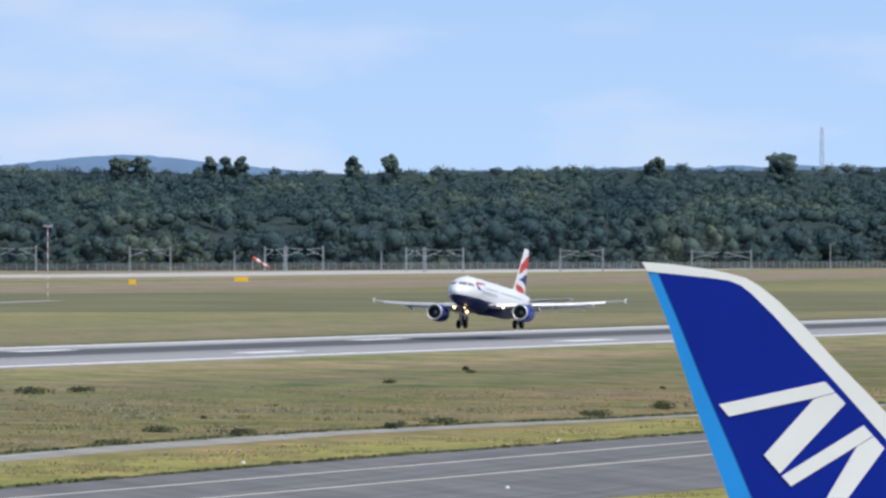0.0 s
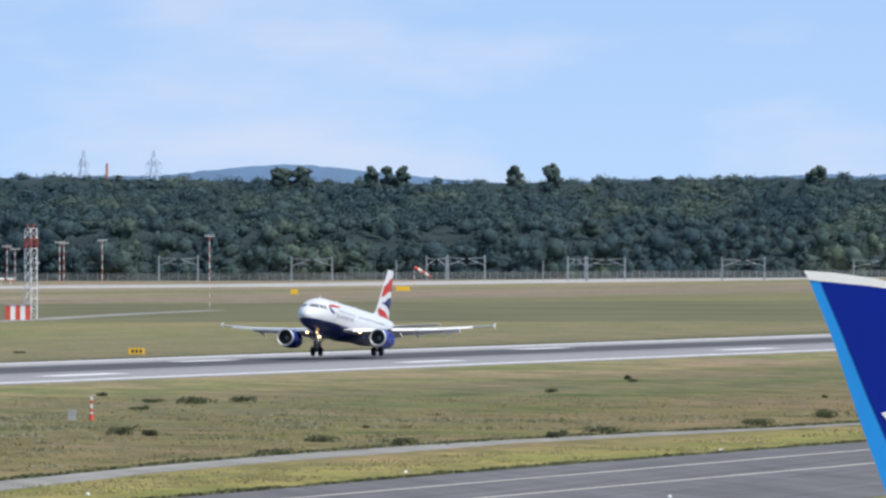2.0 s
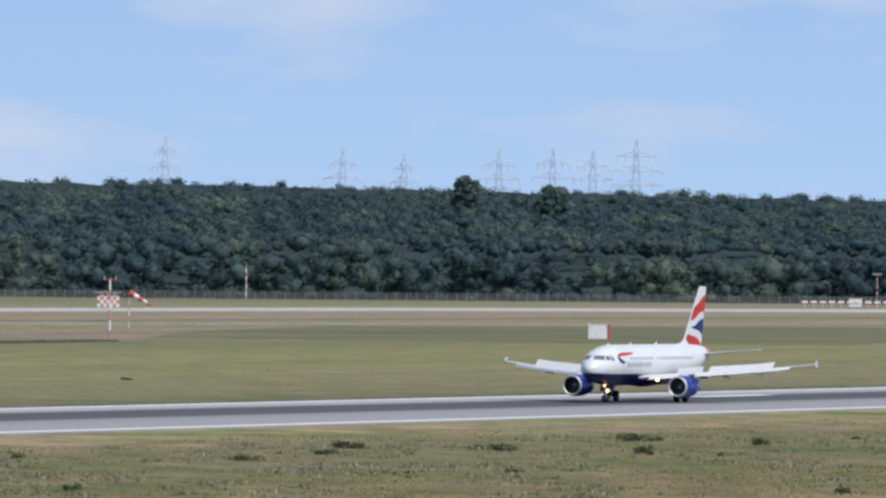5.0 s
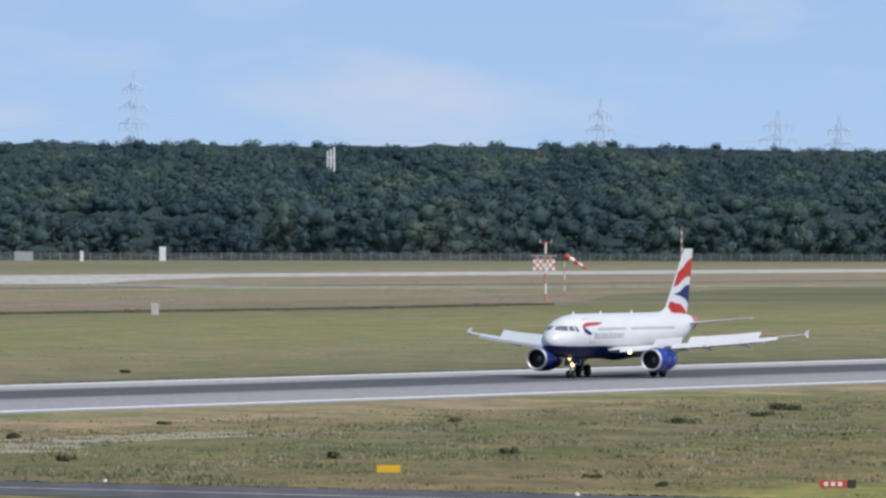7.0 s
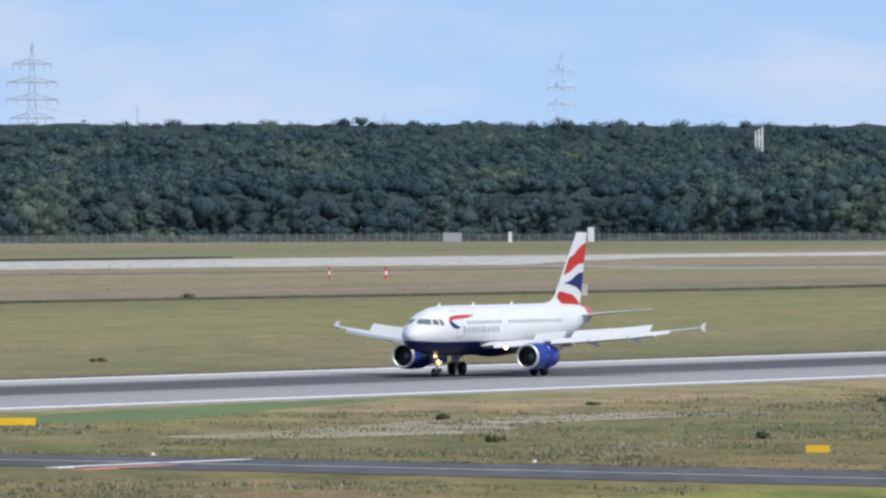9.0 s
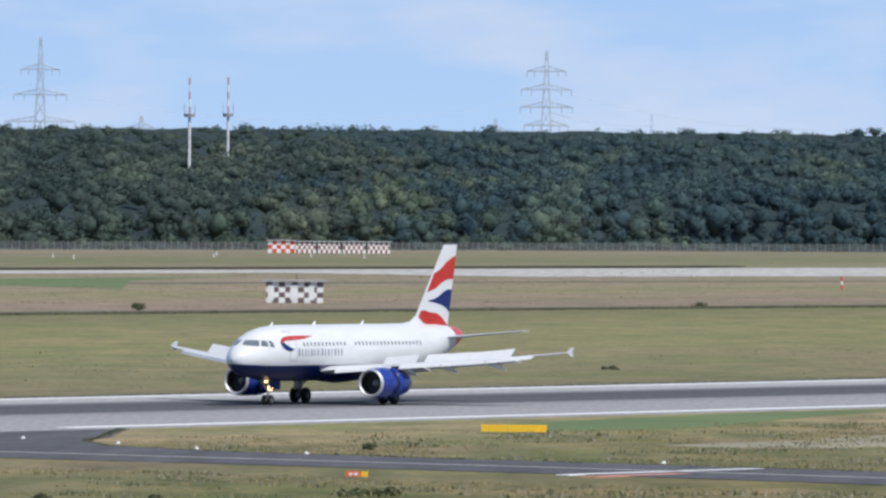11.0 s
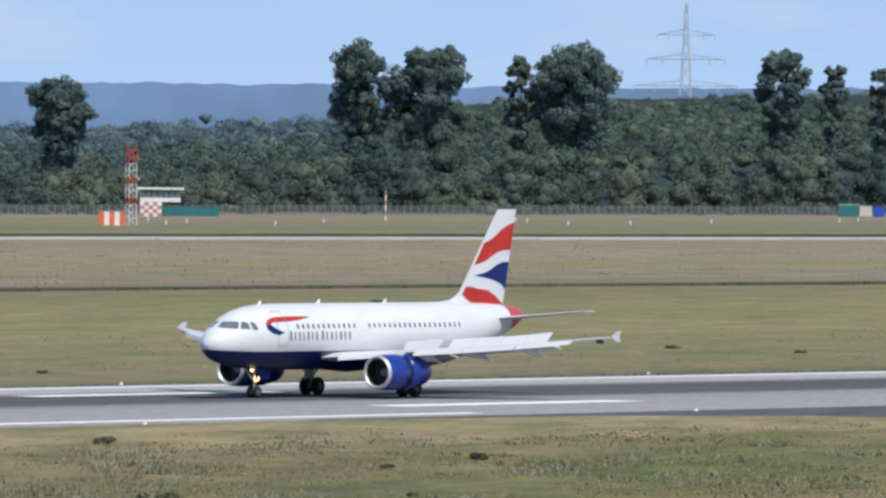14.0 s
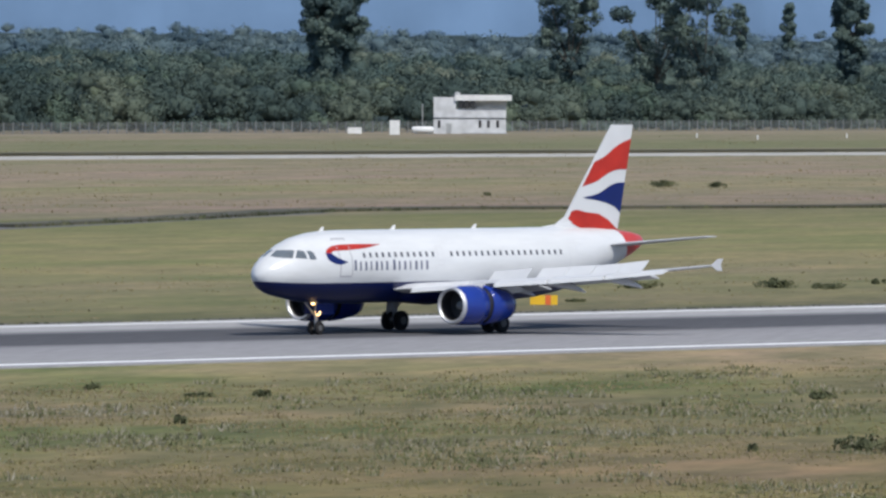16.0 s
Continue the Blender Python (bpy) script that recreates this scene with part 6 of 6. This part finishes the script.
for y, z, q in ((0.3, 1.25, 0.17), (-0.1, 1.75, 0.08)):
    bm = bmesh.new()
    add_tube(bm, (gx + 0.18, y, z), (gx + 0.05, y, z), q, q * 0.8, 12)
    part("taxi_light", bm, M_LAMP, gear, "glowing warm taxi light")
for s in (-1, 1):
    bm = bmesh.new()
    add_box(bm, (gx - 0.3, s * 0.42, 1.45), (1.5, 0.04, 0.6))
    part("gear_door", bm, M_NAVY, gear)

# fin
FZ0, FZ1 = 5.6, 11.76


def fin_at(u, v, side=0, out=0.0):
    le, te = -25.95 - 4.75 * v, -31.25 - 1.4 * v
    z = FZ0 + (FZ1 - FZ0) * v
    th = (0.3 - 0.2 * v) * (math.sin(math.pi * min(1, 0.12 + 0.85 * u)) ** 0.7) * 0.5
    return (le + (te - le) * u + 16.1, side * (th + out), z)


bm = bmesh.new()
add_loft(bm, [[fin_at(u, v, 1) for u in (0, 0.1, 0.25, 0.5, 0.75, 1)] + [fin_at(u, v, -1) for u in (1, 0.75, 0.5, 0.25, 0.1, 0)] for v in (-0.08, 0.25, 0.5, 0.75, 0.97, 1.0)])
fin = part("fin", bm, M_WHITE, plane)
bm = bmesh.new()
add_loft(bm, [[(-7.6, 0.02, 5.8), (-10.4, 0.2, 5.7), (-10.4, -0.2, 5.7), (-7.6, -0.02, 5.8)], [(-9.6, 0.02, 6.02), (-10.9, 0.14, 6.1), (-10.9, -0.14, 6.1), (-9.6, -0.02, 6.02)], [(-10.75, 0.02, 6.6), (-11.3, 0.08, 6.6), (-11.3, -0.08, 6.6), (-10.75, -0.02, 6.6)]])
part("dorsal_fillet", bm, M_WHITE, fin)


def fin_patch(name, top, bot, m):
    for side in (1, -1):
        bm = bmesh.new()
        rows = []
        for i in range(19):
            u = top[0][0] + (1.0 - top[0][0]) * i / 18
            a = np.interp(u, [q[0] for q in top], [q[1] for q in top])
            b = np.interp(u, [q[0] for q in bot], [q[1] for q in bot])
            rows.append([bm.verts.new(fin_at(u, b + (a - b) * k / 4, side, 0.02)) for k in range(5)])
        for p, q in zip(rows, rows[1:]):
            for k in range(4):
                bm.faces.new((p[k], p[k + 1], q[k + 1], q[k]))
        part(name, bm, m, fin)


fin_patch("red_wave", [(0.03, 0.65), (0.15, 0.675), (0.27, 0.706), (0.47, 0.79), (0.7, 0.835), (1, 0.868)], [(0.03, 0.42), (0.12, 0.435), (0.29, 0.464), (0.5, 0.54), (0.65, 0.57), (0.8, 0.58), (1, 0.58)], M_RED)
fin_patch("blue_wave", [(0.16, 0.318), (0.35, 0.338), (0.47, 0.364), (0.64, 0.425), (0.78, 0.452), (1, 0.455)], [(0.16, 0.312), (0.4, 0.295), (0.66, 0.268), (0.87, 0.228), (1, 0.17)], M_NAVY)
fin_patch("red_wave", [(0.05, 0.19), (0.13, 0.205), (0.33, 0.178), (0.57, 0.164), (0.78, 0.107), (1, 0.01)], [(0.05, 0.12), (0.18, 0.067), (0.39, 0.019), (0.6, -0.003), (1, -0.006)], M_RED)
bm = bmesh.new()
add_loft(bm, [[(1.5 + x, q * math.cos(k * 0.5236), 2.35 + 0.75 * q / 1.9 * math.sin(k * 0.5236)) for k in range(12)] for x, q in ((4.6, 0.1), (3.2, 1.5), (0, 2.1), (-3.5, 1.6), (-5.5, 0.1))])
part("belly_fairing", bm, M_NAVY, plane, smooth=True)

# ---- tyre smoke ----
smoke = tagged(new("tyre_smoke"), "thin bluish white puff of tyre smoke", "smoke")
smoke.location = (1200, 405, 0)
PUFFS = []
for i in range(10):
    along = (i / 9) ** 2
    n = int(2000 - 1200 * along)
    p = RNG.standard_normal((n, 3)) * np.array([1.35, 0.9, 0.85 - 0.4 * along])
    p[:, 2] = np.abs(p[:, 2] + 0.5) - 0.5
    d1, d2 = RNG.standard_normal((n, 3)), RNG.standard_normal((n, 3))
    s = RNG.uniform(0.012, 0.034, (n, 1))
    v = np.stack([p + d1 * s, p + d2 * s, p - (d1 + d2) * s], 1).reshape(-1, 3)
    ob = new("puff", fast_mesh("puff", v, np.arange(3 * n).reshape(-1, 3), M_SMOKE, False))
    ob.parent = smoke
    PUFFS.append((ob, 1.5 - along * 13, RNG.uniform(-0.8, 0.8), 0.8 - 0.35 * along, RNG.uniform(-0.4, 0.4), 0.5 * (1 - 0.75 * along)))


def motions():
    walk(plane, PLANE)
    for ob, x, y, z, axis in SPOILERS:
        up = [pose(x, y, z) @ Matrix.Rotation(radians(a), 4, axis) for a in (0, 18, 46)]
        walk(ob, [(0, up[0]), (4.0, up[0]), (4.4, up[1]), (5.2, up[2]), (16, up[2])])
    for ob in SLEEVES:
        walk(ob, [(0, pose(0, 0, 0)), (5.5, pose(0, 0, 0)), (8.6, pose(-0.1, 0, 0)), (9.6, pose(-0.45, 0, 0)), (16, pose(-0.45, 0, 0))])
    for ob, x, y, z in LAMPS:
        walk(ob, [(0, pose(x, y, z)), (8.8, pose(x, y, z)), (9.8, pose(x - 2.4, y, z + 0.33, 0, 60, 0)), (16, pose(x - 2.4, y, z + 0.33, 0, 60, 0))])
    for ob, x, y, z, dx, up in PUFFS:
        walk(ob, [(0, pose(x, y, -4)), (2.2, pose(x, y, -3)), (2.5, pose(x * 0.6, y, z * 0.3)), (3.0, pose(x * 0.9 + dx, y * 1.2, z + up * 0.8)), (3.5, pose(x + dx * 2, y * 1.5, z + up * 1.8)),
                  (4.2, pose(x + dx * 3.2, y * 2, z + up * 3.0)), (16, pose(x + dx * 8, y * 4, z + up * 7))])


motions()
